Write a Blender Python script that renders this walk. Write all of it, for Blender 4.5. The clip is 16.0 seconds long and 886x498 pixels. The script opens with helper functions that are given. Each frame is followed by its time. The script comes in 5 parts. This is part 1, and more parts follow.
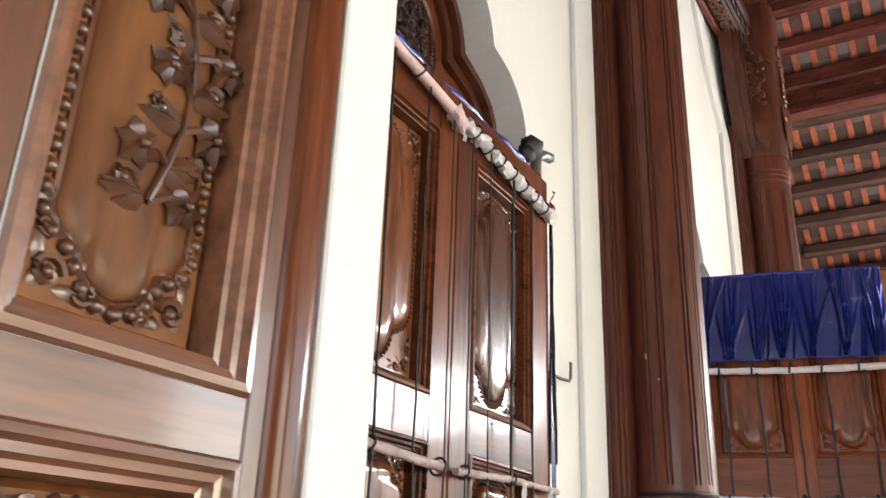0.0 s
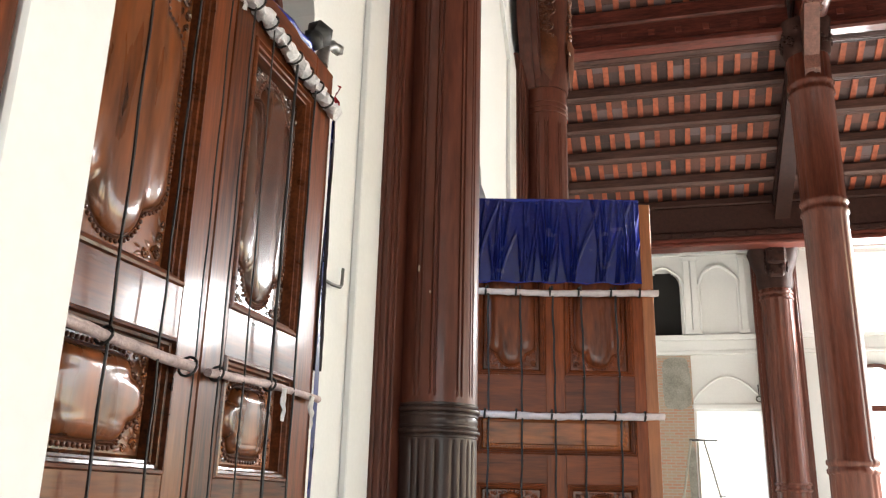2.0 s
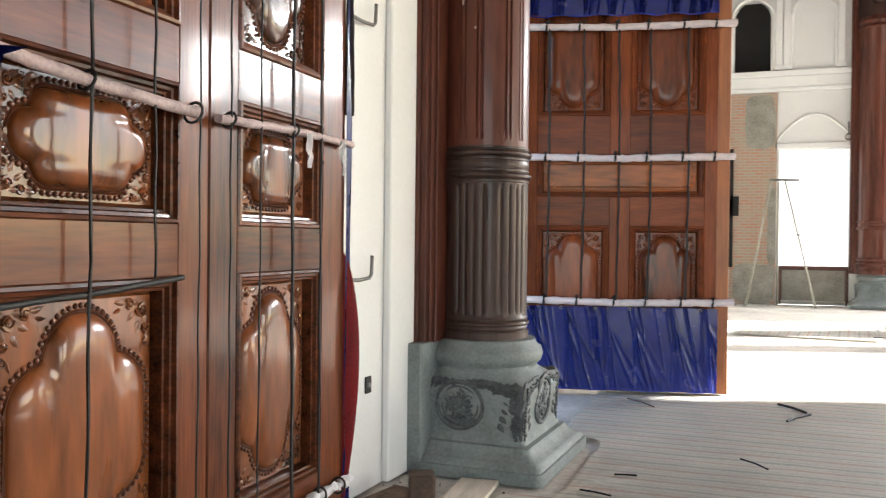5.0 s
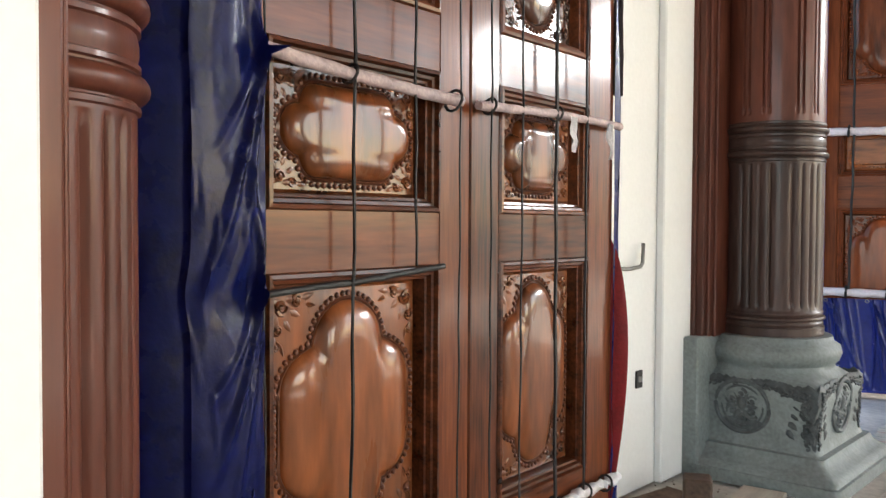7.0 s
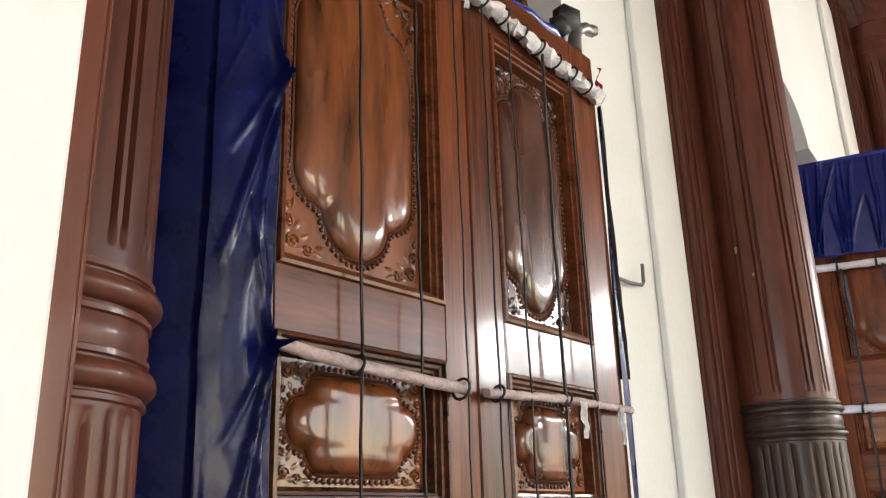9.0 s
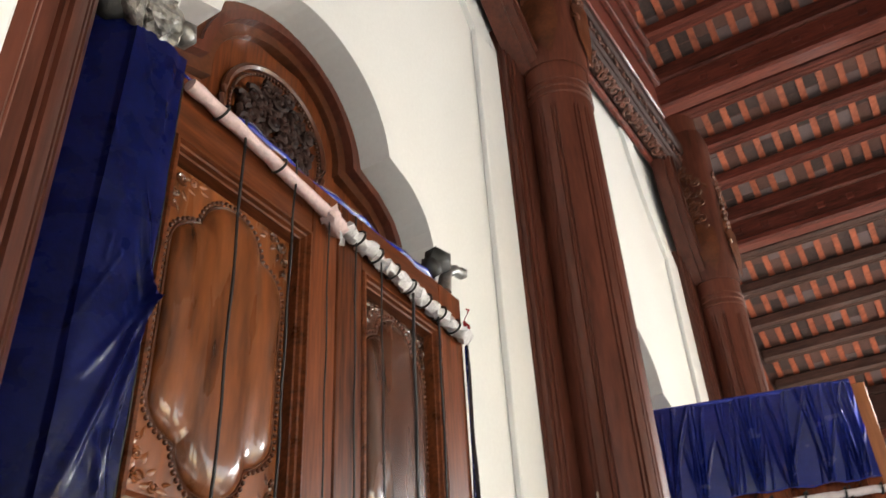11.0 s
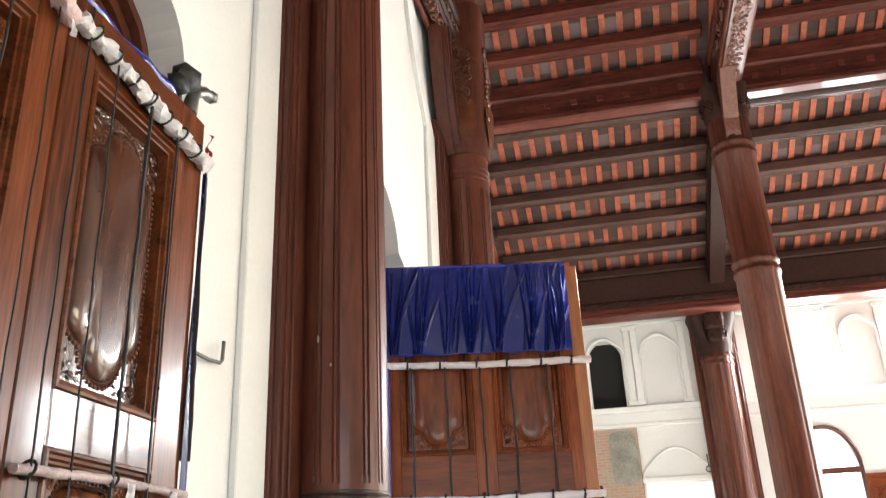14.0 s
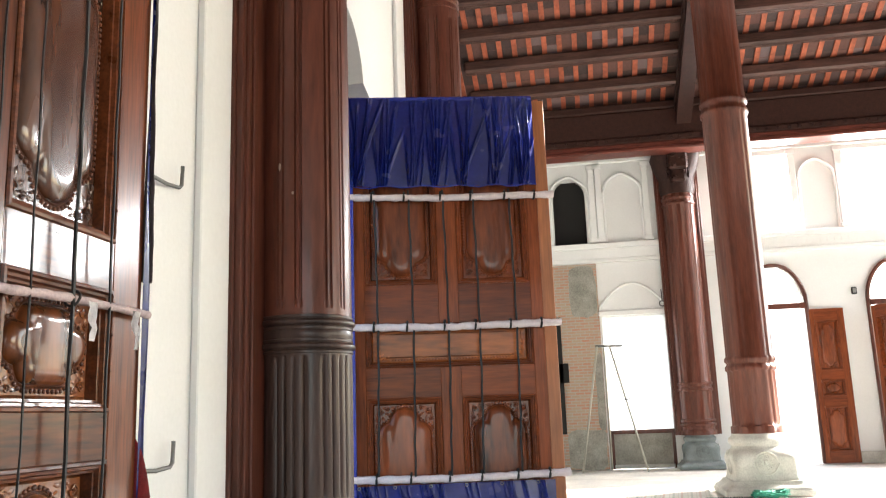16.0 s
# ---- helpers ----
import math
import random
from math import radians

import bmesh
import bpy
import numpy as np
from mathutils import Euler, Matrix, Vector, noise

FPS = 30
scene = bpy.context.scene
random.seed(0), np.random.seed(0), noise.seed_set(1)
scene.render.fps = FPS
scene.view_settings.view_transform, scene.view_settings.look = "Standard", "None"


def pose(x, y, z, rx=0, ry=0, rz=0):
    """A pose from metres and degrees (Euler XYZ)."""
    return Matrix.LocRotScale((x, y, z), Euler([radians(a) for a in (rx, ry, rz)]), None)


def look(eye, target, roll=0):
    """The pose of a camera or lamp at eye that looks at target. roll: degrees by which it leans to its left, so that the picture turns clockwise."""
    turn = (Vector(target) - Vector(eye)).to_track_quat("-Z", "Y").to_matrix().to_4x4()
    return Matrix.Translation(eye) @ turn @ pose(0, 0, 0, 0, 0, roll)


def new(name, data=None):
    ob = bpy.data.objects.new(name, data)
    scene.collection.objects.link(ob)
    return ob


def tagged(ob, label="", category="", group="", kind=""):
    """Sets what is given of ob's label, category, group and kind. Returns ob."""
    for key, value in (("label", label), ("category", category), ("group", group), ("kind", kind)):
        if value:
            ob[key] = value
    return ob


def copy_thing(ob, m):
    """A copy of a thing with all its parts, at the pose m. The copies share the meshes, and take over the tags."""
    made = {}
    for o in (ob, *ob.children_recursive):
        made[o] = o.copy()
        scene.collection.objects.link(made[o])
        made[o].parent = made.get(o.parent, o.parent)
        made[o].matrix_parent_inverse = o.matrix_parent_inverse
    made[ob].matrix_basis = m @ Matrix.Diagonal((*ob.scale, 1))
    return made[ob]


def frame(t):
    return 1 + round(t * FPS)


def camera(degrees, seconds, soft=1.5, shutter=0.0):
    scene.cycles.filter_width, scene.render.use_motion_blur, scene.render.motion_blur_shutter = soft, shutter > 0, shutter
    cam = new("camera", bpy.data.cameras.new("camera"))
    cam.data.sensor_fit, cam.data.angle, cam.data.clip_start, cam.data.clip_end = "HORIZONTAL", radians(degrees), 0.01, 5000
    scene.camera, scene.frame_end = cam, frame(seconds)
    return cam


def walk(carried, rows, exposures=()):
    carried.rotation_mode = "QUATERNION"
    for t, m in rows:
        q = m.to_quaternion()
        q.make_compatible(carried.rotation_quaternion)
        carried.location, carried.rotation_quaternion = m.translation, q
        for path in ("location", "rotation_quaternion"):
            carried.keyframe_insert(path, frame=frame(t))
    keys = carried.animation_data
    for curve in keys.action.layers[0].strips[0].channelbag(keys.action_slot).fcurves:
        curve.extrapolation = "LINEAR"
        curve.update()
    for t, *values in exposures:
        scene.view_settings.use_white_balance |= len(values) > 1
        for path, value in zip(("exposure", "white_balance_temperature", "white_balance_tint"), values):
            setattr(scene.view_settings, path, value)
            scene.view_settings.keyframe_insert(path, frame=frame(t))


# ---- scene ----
cam = camera(55.59, 16.0, 1.1, 0.3)
PATH = [
    (0.0, pose(-0.108, -0.829, 1.492, 111.57, -2.02, 30.44)),
    (0.5, pose(-0.095, -0.735, 1.485, 108.65, -2.02, 26.69)),
    (1.0, pose(-0.121, -0.638, 1.475, 107.97, -2.15, 22.11)),
    (1.5, pose(-0.186, -0.571, 1.492, 107.60, -2.33, 17.10)),
    (2.0, pose(-0.237, -0.522, 1.478, 106.63, -1.35, 14.69)),
    (2.5, pose(-0.244, -0.493, 1.471, 103.82, 0.08, 13.15)),
    (3.0, pose(-0.252, -0.465, 1.467, 99.88, 0.76, 11.33)),
    (3.2, pose(-0.254, -0.443, 1.481, 97.96, 0.60, 10.75)),
    (5.3, pose(-0.076, -0.132, 1.492, 88.92, -1.02, 22.92)),
    (5.5, pose(-0.072, -0.095, 1.478, 88.67, -1.30, 24.70)),
    (6.0, pose(-0.093, -0.062, 1.485, 86.98, -1.65, 29.78)),
    (6.5, pose(-0.110, -0.033, 1.476, 86.32, -1.02, 35.18)),
    (7.0, pose(-0.103, -0.018, 1.503, 88.27, -0.29, 39.34)),
    (7.5, pose(-0.119, -0.004, 1.496, 93.52, 0.44, 40.98)),
    (8.0, pose(-0.119, -0.007, 1.486, 99.65, 1.44, 41.36)),
    (8.2, pose(-0.117, -0.007, 1.479, 102.09, 1.80, 41.48)),
    (10.3, pose(-0.143, 0.018, 1.513, 115.76, 2.70, 36.92)),
    (10.5, pose(-0.135, 0.017, 1.513, 117.68, 2.81, 35.65)),
    (11.0, pose(-0.109, -0.004, 1.521, 123.19, 2.81, 30.88)),
    (11.5, pose(-0.109, 0.009, 1.522, 125.68, 2.61, 26.15)),
    (12.0, pose(-0.106, 0.018, 1.540, 127.60, 2.12, 21.35)),
    (12.5, pose(-0.107, 0.033, 1.537, 128.38, 1.97, 18.09)),
    (13.0, pose(-0.102, 0.047, 1.517, 125.30, 2.22, 15.71)),
    (13.5, pose(-0.112, 0.089, 1.514, 117.82, 2.25, 13.66)),
    (14.0, pose(-0.107, 0.112, 1.514, 112.39, 2.43, 12.02)),
    (14.5, pose(-0.102, 0.130, 1.506, 109.02, 2.81, 10.95)),
    (15.0, pose(-0.103, 0.143, 1.509, 106.22, 2.43, 10.14)),
    (15.5, pose(-0.103, 0.149, 1.497, 103.63, 2.15, 9.50)),
    (16.0, pose(-0.089, 0.145, 1.479, 101.22, 2.00, 9.54)),
]
walk(cam, PATH, [(0.0, 2.8), (0.5, 2.68), (1.0, 2.62), (1.5, 2.6), (2.0, 2.68), (2.5, 2.6), (3.0, 2.6), (5.5, 2.78), (7.0, 2.78), (8.0, 2.63), (10.5, 2.76), (11.0, 2.7), (12.0, 2.68), (13.0, 2.98), (13.5, 3.04), (14.0, 2.92), (14.5, 2.79), (15.0, 2.68), (15.5, 2.56), (16.0, 2.76)])

# ---- world and light ----
world = bpy.data.worlds.new("sky")
scene.world = world
world.use_nodes = True
wn = world.node_tree.nodes
sky = wn.new("ShaderNodeTexSky")
sky.sky_type = "NISHITA"
sky.sun_disc = False
sky.sun_elevation, sky.sun_rotation = radians(27), radians(70)
world.node_tree.links.new(sky.outputs[0], wn["Background"].inputs[0])
wn["Background"].inputs[1].default_value = 0.10


def lamp(name, kind, m, energy, color=(1, 1, 1), size=1.0, size_y=None):
    data = bpy.data.lights.new(name, kind)
    data.energy, data.color = energy, color
    if kind == "AREA":
        data.shape, data.size, data.size_y = "RECTANGLE", size, size_y or size
    if kind == "SUN":
        data.angle = radians(0.6)
    ob = new(name, data)
    ob.matrix_world = m
    return ob


lamp("sun", "SUN", look((20, 19, 10.9), (0, 12, 0)), 4.5, (1.0, 0.96, 0.91))
# daylight in the upper windows and doorways of the far wall
for x in (5.0, 7.5, 10.0, 12.3):
    lamp("daylight_upper_window", "AREA", look((x, 22.45, 6.9), (x - 4, 5, 1.0)), 108, (1.0, 1.0, 1.0), 1.3, 1.9)
# fills added for brightness at made-up openings of the unseen right and rear walls
lamp("right_daylight_fill", "AREA", look((13.95, 4.2, 3.6), (0, 4.2, 1.0)), 11, (0.98, 1.0, 1.0), 7.2, 3.8)
lamp("rear_daylight_fill", "AREA", look((3.5, -7.9, 2.7), (0.5, 6, 1.8)), 46, (0.98, 1.0, 1.0), 6.6, 5)


# ---- materials ----
def mat(name, color, rough=0.5, metal=0.0, spec=0.5, vary=0.15, scale=6.0, bump=0.15, grain=None, coat=0.0, dark=None, fine=60.0, stretch=(1, 1, 1)):
    """Two scales of variation: broad stains and fine grain. stretch: object-space scale for the grain."""
    m = bpy.data.materials.new(name)
    m.use_nodes = True
    nt = m.node_tree
    b = nt.nodes["Principled BSDF"]
    b.inputs["Metallic"].default_value = metal
    b.inputs["Specular IOR Level"].default_value = spec
    b.inputs["Coat Weight"].default_value = coat
    b.inputs["Coat Roughness"].default_value = 0.1
    tc = nt.nodes.new("ShaderNodeTexCoord")
    mp = nt.nodes.new("ShaderNodeMapping")
    mp.inputs["Scale"].default_value = stretch
    nt.links.new(tc.outputs["Object"], mp.inputs[0])
    n1 = nt.nodes.new("ShaderNodeTexNoise")
    n1.inputs["Scale"].default_value = scale
    n1.inputs["Detail"].default_value = 5
    n2 = nt.nodes.new("ShaderNodeTexNoise")
    n2.inputs["Scale"].default_value = fine
    n2.inputs["Detail"].default_value = 4
    nt.links.new(mp.outputs[0], n1.inputs[0])
    nt.links.new(mp.outputs[0], n2.inputs[0])
    info = nt.nodes.new("ShaderNodeObjectInfo")
    ramp = nt.nodes.new("ShaderNodeValToRGB")
    d = dark or [c * (1 - 2 * vary) for c in color]
    lite = [min(1, c * (1 + vary)) for c in color]
    ramp.color_ramp.elements[0].color = (*d, 1)
    ramp.color_ramp.elements[1].color = (*lite, 1)
    ramp.color_ramp.elements[0].position, ramp.color_ramp.elements[1].position = 0.28, 0.72
    mix = nt.nodes.new("ShaderNodeMath")
    mix.operation = "MULTIPLY_ADD"
    mix.inputs[1].default_value = 0.45
    nt.links.new(n2.outputs[0], mix.inputs[0])
    half = nt.nodes.new("ShaderNodeMath")
    half.operation = "MULTIPLY"
    half.inputs[1].default_value = 0.55
    nt.links.new(n1.outputs[0], half.inputs[0])
    nt.links.new(half.outputs[0], mix.inputs[2])
    rnd = nt.nodes.new("ShaderNodeMath")
    rnd.operation = "MULTIPLY_ADD"
    rnd.inputs[1].default_value = 0.16
    nt.links.new(info.outputs["Random"], rnd.inputs[0])
    sub = nt.nodes.new("ShaderNodeMath")
    sub.operation = "SUBTRACT"
    sub.inputs[1].default_value = 0.08
    nt.links.new(mix.outputs[0], sub.inputs[0])
    nt.links.new(sub.outputs[0], rnd.inputs[2])
    nt.links.new(rnd.outputs[0], ramp.inputs[0])
    nt.links.new(ramp.outputs[0], b.inputs["Base Color"])
    rr = nt.nodes.new("ShaderNodeMapRange")
    rr.inputs[3].default_value, rr.inputs[4].default_value = max(0.02, rough - 0.1), min(1, rough + 0.12)
    nt.links.new(n1.outputs[0], rr.inputs[0])
    nt.links.new(rr.outputs[0], b.inputs["Roughness"])
    bp = nt.nodes.new("ShaderNodeBump")
    bp.inputs["Strength"].default_value = bump
    bp.inputs["Distance"].default_value = 0.01
    nt.links.new(n2.outputs[0], bp.inputs["Height"])
    nt.links.new(bp.outputs[0], b.inputs["Normal"])
    return m


GRAIN = (7, 7, 0.5)
M_DOOR = mat("varnished_wood", (0.130, 0.036, 0.012), 0.32, spec=0.15, vary=0.48, scale=2.2, fine=9, bump=0.05, coat=0.30, stretch=GRAIN)
M_RAIL = mat("varnished_rail", (0.120, 0.034, 0.012), 0.30, spec=0.15, vary=0.45, scale=2.2, fine=9, bump=0.05, coat=0.30, stretch=(0.6, 7, 7))
M_PANEL = mat("panel_wood", (0.178, 0.056, 0.018), 0.27, spec=0.2, vary=0.58, scale=1.3, fine=5, bump=0.05, coat=0.6, stretch=(4.5, 4.5, 0.8))
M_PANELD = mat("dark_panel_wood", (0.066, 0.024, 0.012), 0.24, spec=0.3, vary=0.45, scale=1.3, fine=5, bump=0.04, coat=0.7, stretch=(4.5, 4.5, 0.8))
M_CARVE = mat("carved_wood", (0.110, 0.034, 0.014), 0.38, spec=0.3, vary=0.3, scale=8, fine=30, bump=0.1, coat=0.4)
M_DOOR2 = mat("red_varnished_wood", (0.250, 0.061, 0.018), 0.45, spec=0.12, vary=0.34, scale=2.0, fine=9, bump=0.06, coat=0.10, stretch=GRAIN)
M_RAIL2 = mat("red_varnished_rail", (0.205, 0.048, 0.014), 0.45, spec=0.12, vary=0.34, scale=2.0, fine=9, bump=0.06, coat=0.10, stretch=(0.6, 7, 7))
M_PANEL2 = mat("red_panel_wood", (0.215, 0.052, 0.016), 0.28, spec=0.15, vary=0.42, scale=1.3, fine=6, bump=0.04, coat=0.28, stretch=(4.5, 4.5, 0.8))
M_NEAR = mat("near_leaf_wood", (0.14, 0.052, 0.023), 0.38, spec=0.5, vary=0.35, scale=1.8, fine=8, bump=0.04, coat=0.5, stretch=GRAIN)
M_NEARR = mat("near_leaf_rail", (0.19, 0.075, 0.036), 0.32, spec=0.7, vary=0.35, scale=1.8, fine=8, bump=0.03, coat=0.9, stretch=(0.6, 7, 7))
M_NEARP = mat("near_leaf_panel", (0.23, 0.092, 0.032), 0.5, spec=0.2, vary=0.35, scale=1.3, fine=6, bump=0.05, coat=0.1, stretch=(4, 4, 0.8))
M_NEARC = mat("near_leaf_carving", (0.125, 0.047, 0.020), 0.33, spec=0.5, vary=0.35, scale=9, fine=30, bump=0.1, coat=0.5)
M_PLAIN2 = mat("orange_panel_wood", (0.42, 0.12, 0.028), 0.45, spec=0.15, vary=0.4, scale=1.3, fine=6, bump=0.05, coat=0.2, stretch=(0.8, 4.5, 4.5))
M_EDGE = mat("raw_wood_edge", (0.36, 0.118, 0.034), 0.42, vary=0.25, scale=2.2, fine=9, bump=0.08, stretch=GRAIN)
M_DULL = mat("dull_carved_wood", (0.037, 0.015, 0.011), 0.6, spec=0.2, vary=0.35, scale=9, fine=30, bump=0.15)
M_COL = mat("painted_column", (0.108, 0.032, 0.019), 0.40, spec=0.25, vary=0.32, scale=1.5, fine=9, bump=0.12, coat=0.14, stretch=(4, 4, 0.5))
M_BEAM = mat("beam_wood", (0.145, 0.036, 0.024), 0.46, spec=0.25, vary=0.4, scale=2, fine=9, bump=0.12, coat=0.14, stretch=(0.6, 5, 5))
M_BEAMC = mat("carved_beam_wood", (0.16, 0.055, 0.034), 0.38, vary=0.35, scale=9, fine=26, bump=0.9, coat=0.3)
M_RAFTER = mat("rafter_wood", (0.38, 0.098, 0.045), 0.55, vary=0.3, scale=3, fine=12, bump=0.1)
M_DECK = mat("roof_underlay", (0.115, 0.060, 0.055), 0.8, vary=0.45, scale=2.5, fine=20, bump=0.1)
M_WALL = mat("white_plaster", (0.73, 0.74, 0.725), 0.75, vary=0.035, scale=0.9, fine=35, bump=0.05)
M_WALL2 = mat("white_gloss_plaster", (0.76, 0.77, 0.755), 0.6, vary=0.03, scale=0.8, fine=30, bump=0.04)
M_STONE = mat("blue_grey_stone", (0.20, 0.232, 0.228), 0.62, vary=0.25, scale=5, fine=45, bump=0.35)
M_STAIN = mat("stained_stone", (0.088, 0.102, 0.104), 0.6, vary=0.35, scale=9, fine=45, bump=0.35)
M_STONE2 = mat("pale_stone", (0.52, 0.51, 0.46), 0.6, vary=0.2, scale=4, fine=40, bump=0.35)
M_TARP = mat("blue_tarpaulin", (0.018, 0.036, 0.33), 0.23, spec=0.7, vary=0.16, scale=7, fine=30, bump=0.12, coat=0.6)
# darker copy of the blue tarpaulin, its dimmer light put into the colour
M_TARP_DIM = mat("dim_blue_tarpaulin", (0.008, 0.015, 0.135), 0.27, spec=0.28, vary=0.3, scale=6, fine=30, bump=0.2, coat=0.10)
M_PLUM = mat("dark_plum_cloth", (0.020, 0.009, 0.014), 0.6, vary=0.25, scale=9, bump=0.3)
M_DUSTY = mat("dusty_column_wood", (0.060, 0.032, 0.025), 0.42, spec=0.3, vary=0.35, scale=1.6, fine=9, bump=0.12, coat=0.12, stretch=(4, 4, 0.5))
# weathered grey purlins, darkened too: the far slope's dimness is in the colour
M_PURL2 = mat("weathered_dim_purlin", (0.090, 0.043, 0.033), 0.5, spec=0.3, vary=0.4, scale=2, fine=9, bump=0.12, coat=0.15, stretch=(0.6, 5, 5))
M_FOAM = mat("pink_foam_strip", (0.66, 0.50, 0.49), 0.7, vary=0.15, scale=14, fine=60, bump=0.5)
M_FOAMG = mat("grey_pink_foam", (0.50, 0.395, 0.39), 0.7, vary=0.25, scale=14, fine=60, bump=0.5)
M_FOAML = mat("pale_foam_strip", (0.80, 0.69, 0.69), 0.7, vary=0.1, scale=14, fine=60, bump=0.4)
M_FOAMW = mat("white_foam_strip", (0.70, 0.69, 0.70), 0.7, vary=0.15, scale=16, fine=60, bump=0.6)
M_ROPE = mat("black_rope", (0.012, 0.012, 0.012), 0.6, vary=0.2, bump=0.3)
M_METAL = mat("dull_steel", (0.30, 0.30, 0.29), 0.4, metal=0.8, vary=0.2, bump=0.2)
M_WRAP = mat("grey_plastic_wrap", (0.26, 0.25, 0.23), 0.3, spec=0.6, vary=0.5, scale=14, fine=50, bump=0.5, coat=0.3)
M_REBAR = mat("grey_rebar", (0.16, 0.16, 0.15), 0.5, metal=0.5, vary=0.2, bump=0.2)
M_RED = mat("red_cloth", (0.32, 0.008, 0.012), 0.6, vary=0.2, scale=6, bump=0.3)
# flat black that stands in for the darkness inside openings
M_BLACK = mat("painted_darkness", (0.015, 0.014, 0.013), 0.9, vary=0.2)
M_CEM = mat("cement_render", (0.30, 0.29, 0.25), 0.85, vary=0.3, scale=2.5, fine=30, bump=0.3)
M_GROUND = mat("ground_dirt", (0.30, 0.26, 0.20), 0.9, vary=0.3, scale=0.7, fine=9, bump=0.3)
M_BLOCK = mat("dark_timber_block", (0.085, 0.055, 0.038), 0.8, vary=0.35, scale=12, fine=50, bump=0.3)
M_DIRT = mat("brown_dirt", (0.20, 0.13, 0.085), 0.9, vary=0.3, scale=9, fine=40, bump=0.3)
M_PLANK = mat("dusty_plank", (0.58, 0.53, 0.45), 0.7, vary=0.22, scale=3, fine=14, bump=0.25, stretch=(0.5, 5, 5))
M_SCREED = mat("dusty_screed", (0.62, 0.59, 0.53), 0.8, vary=0.22, scale=1.2, fine=22, bump=0.25)
M_GREEN = mat("green_net", (0.03, 0.26, 0.17), 0.7, vary=0.3, scale=20, bump=0.6)
M_BAMB = mat("pale_pole", (0.42, 0.40, 0.33), 0.5, vary=0.2, scale=4, bump=0.2)


def brick_mat():
    m = mat("old_brick", (0.40, 0.25, 0.18), 0.85, vary=0.3, scale=3, fine=30, bump=0.3)
    nt = m.node_tree
    b = nt.nodes["Principled BSDF"]
    tc = nt.nodes.new("ShaderNodeTexCoord")
    mp = nt.nodes.new("ShaderNodeMapping")
    mp.inputs["Rotation"].default_value = (radians(90), 0, 0)
    br = nt.nodes.new("ShaderNodeTexBrick")
    br.inputs["Color1"].default_value = (0.42, 0.21, 0.14, 1)
    br.inputs["Color2"].default_value = (0.36, 0.28, 0.20, 1)
    br.inputs["Mortar"].default_value = (0.36, 0.33, 0.28, 1)
    br.inputs["Scale"].default_value = 1.0
    br.inputs["Mortar Size"].default_value = 0.012
    br.inputs["Brick Width"].default_value = 0.23
    br.inputs["Row Height"].default_value = 0.075
    nt.links.new(tc.outputs["Object"], mp.inputs[0])
    nt.links.new(mp.outputs[0], br.inputs[0])
    nt.links.new(br.outputs[0], b.inputs["Base Color"])
    return m


M_BRICK = brick_mat()


def tile_mat():
    """Roof tiles seen from below: each one its own shade, from sooty to mauve grey."""
    m = mat("roof_underside_tile", (0.115, 0.060, 0.055), 0.8, vary=0.45, scale=2.5, fine=20, bump=0.15)
    nt = m.node_tree
    b = nt.nodes["Principled BSDF"]
    old = b.inputs["Base Color"].links[0].from_socket
    geo = nt.nodes.new("ShaderNodeNewGeometry")
    ramp = nt.nodes.new("ShaderNodeValToRGB")
    ramp.color_ramp.interpolation = "CONSTANT"
    for i, (p, c) in enumerate(((0.0, (0.040, 0.030, 0.028)), (0.35, (0.12, 0.058, 0.046)), (0.62, (0.17, 0.135, 0.14)), (0.78, (0.075, 0.052, 0.048)), (0.9, (0.16, 0.08, 0.062)))):
        e = ramp.color_ramp.elements[i] if i < 2 else ramp.color_ramp.elements.new(p)
        e.position, e.color = p, (*c, 1)
    nt.links.new(geo.outputs["Random Per Island"], ramp.inputs[0])
    mx = nt.nodes.new("ShaderNodeMix")
    mx.data_type = "RGBA"
    mx.inputs["Factor"].default_value = 0.7
    nt.links.new(old, mx.inputs[6])
    nt.links.new(ramp.outputs[0], mx.inputs[7])
    nt.links.new(mx.outputs[2], b.inputs["Base Color"])
    return m


M_UNDER = tile_mat()


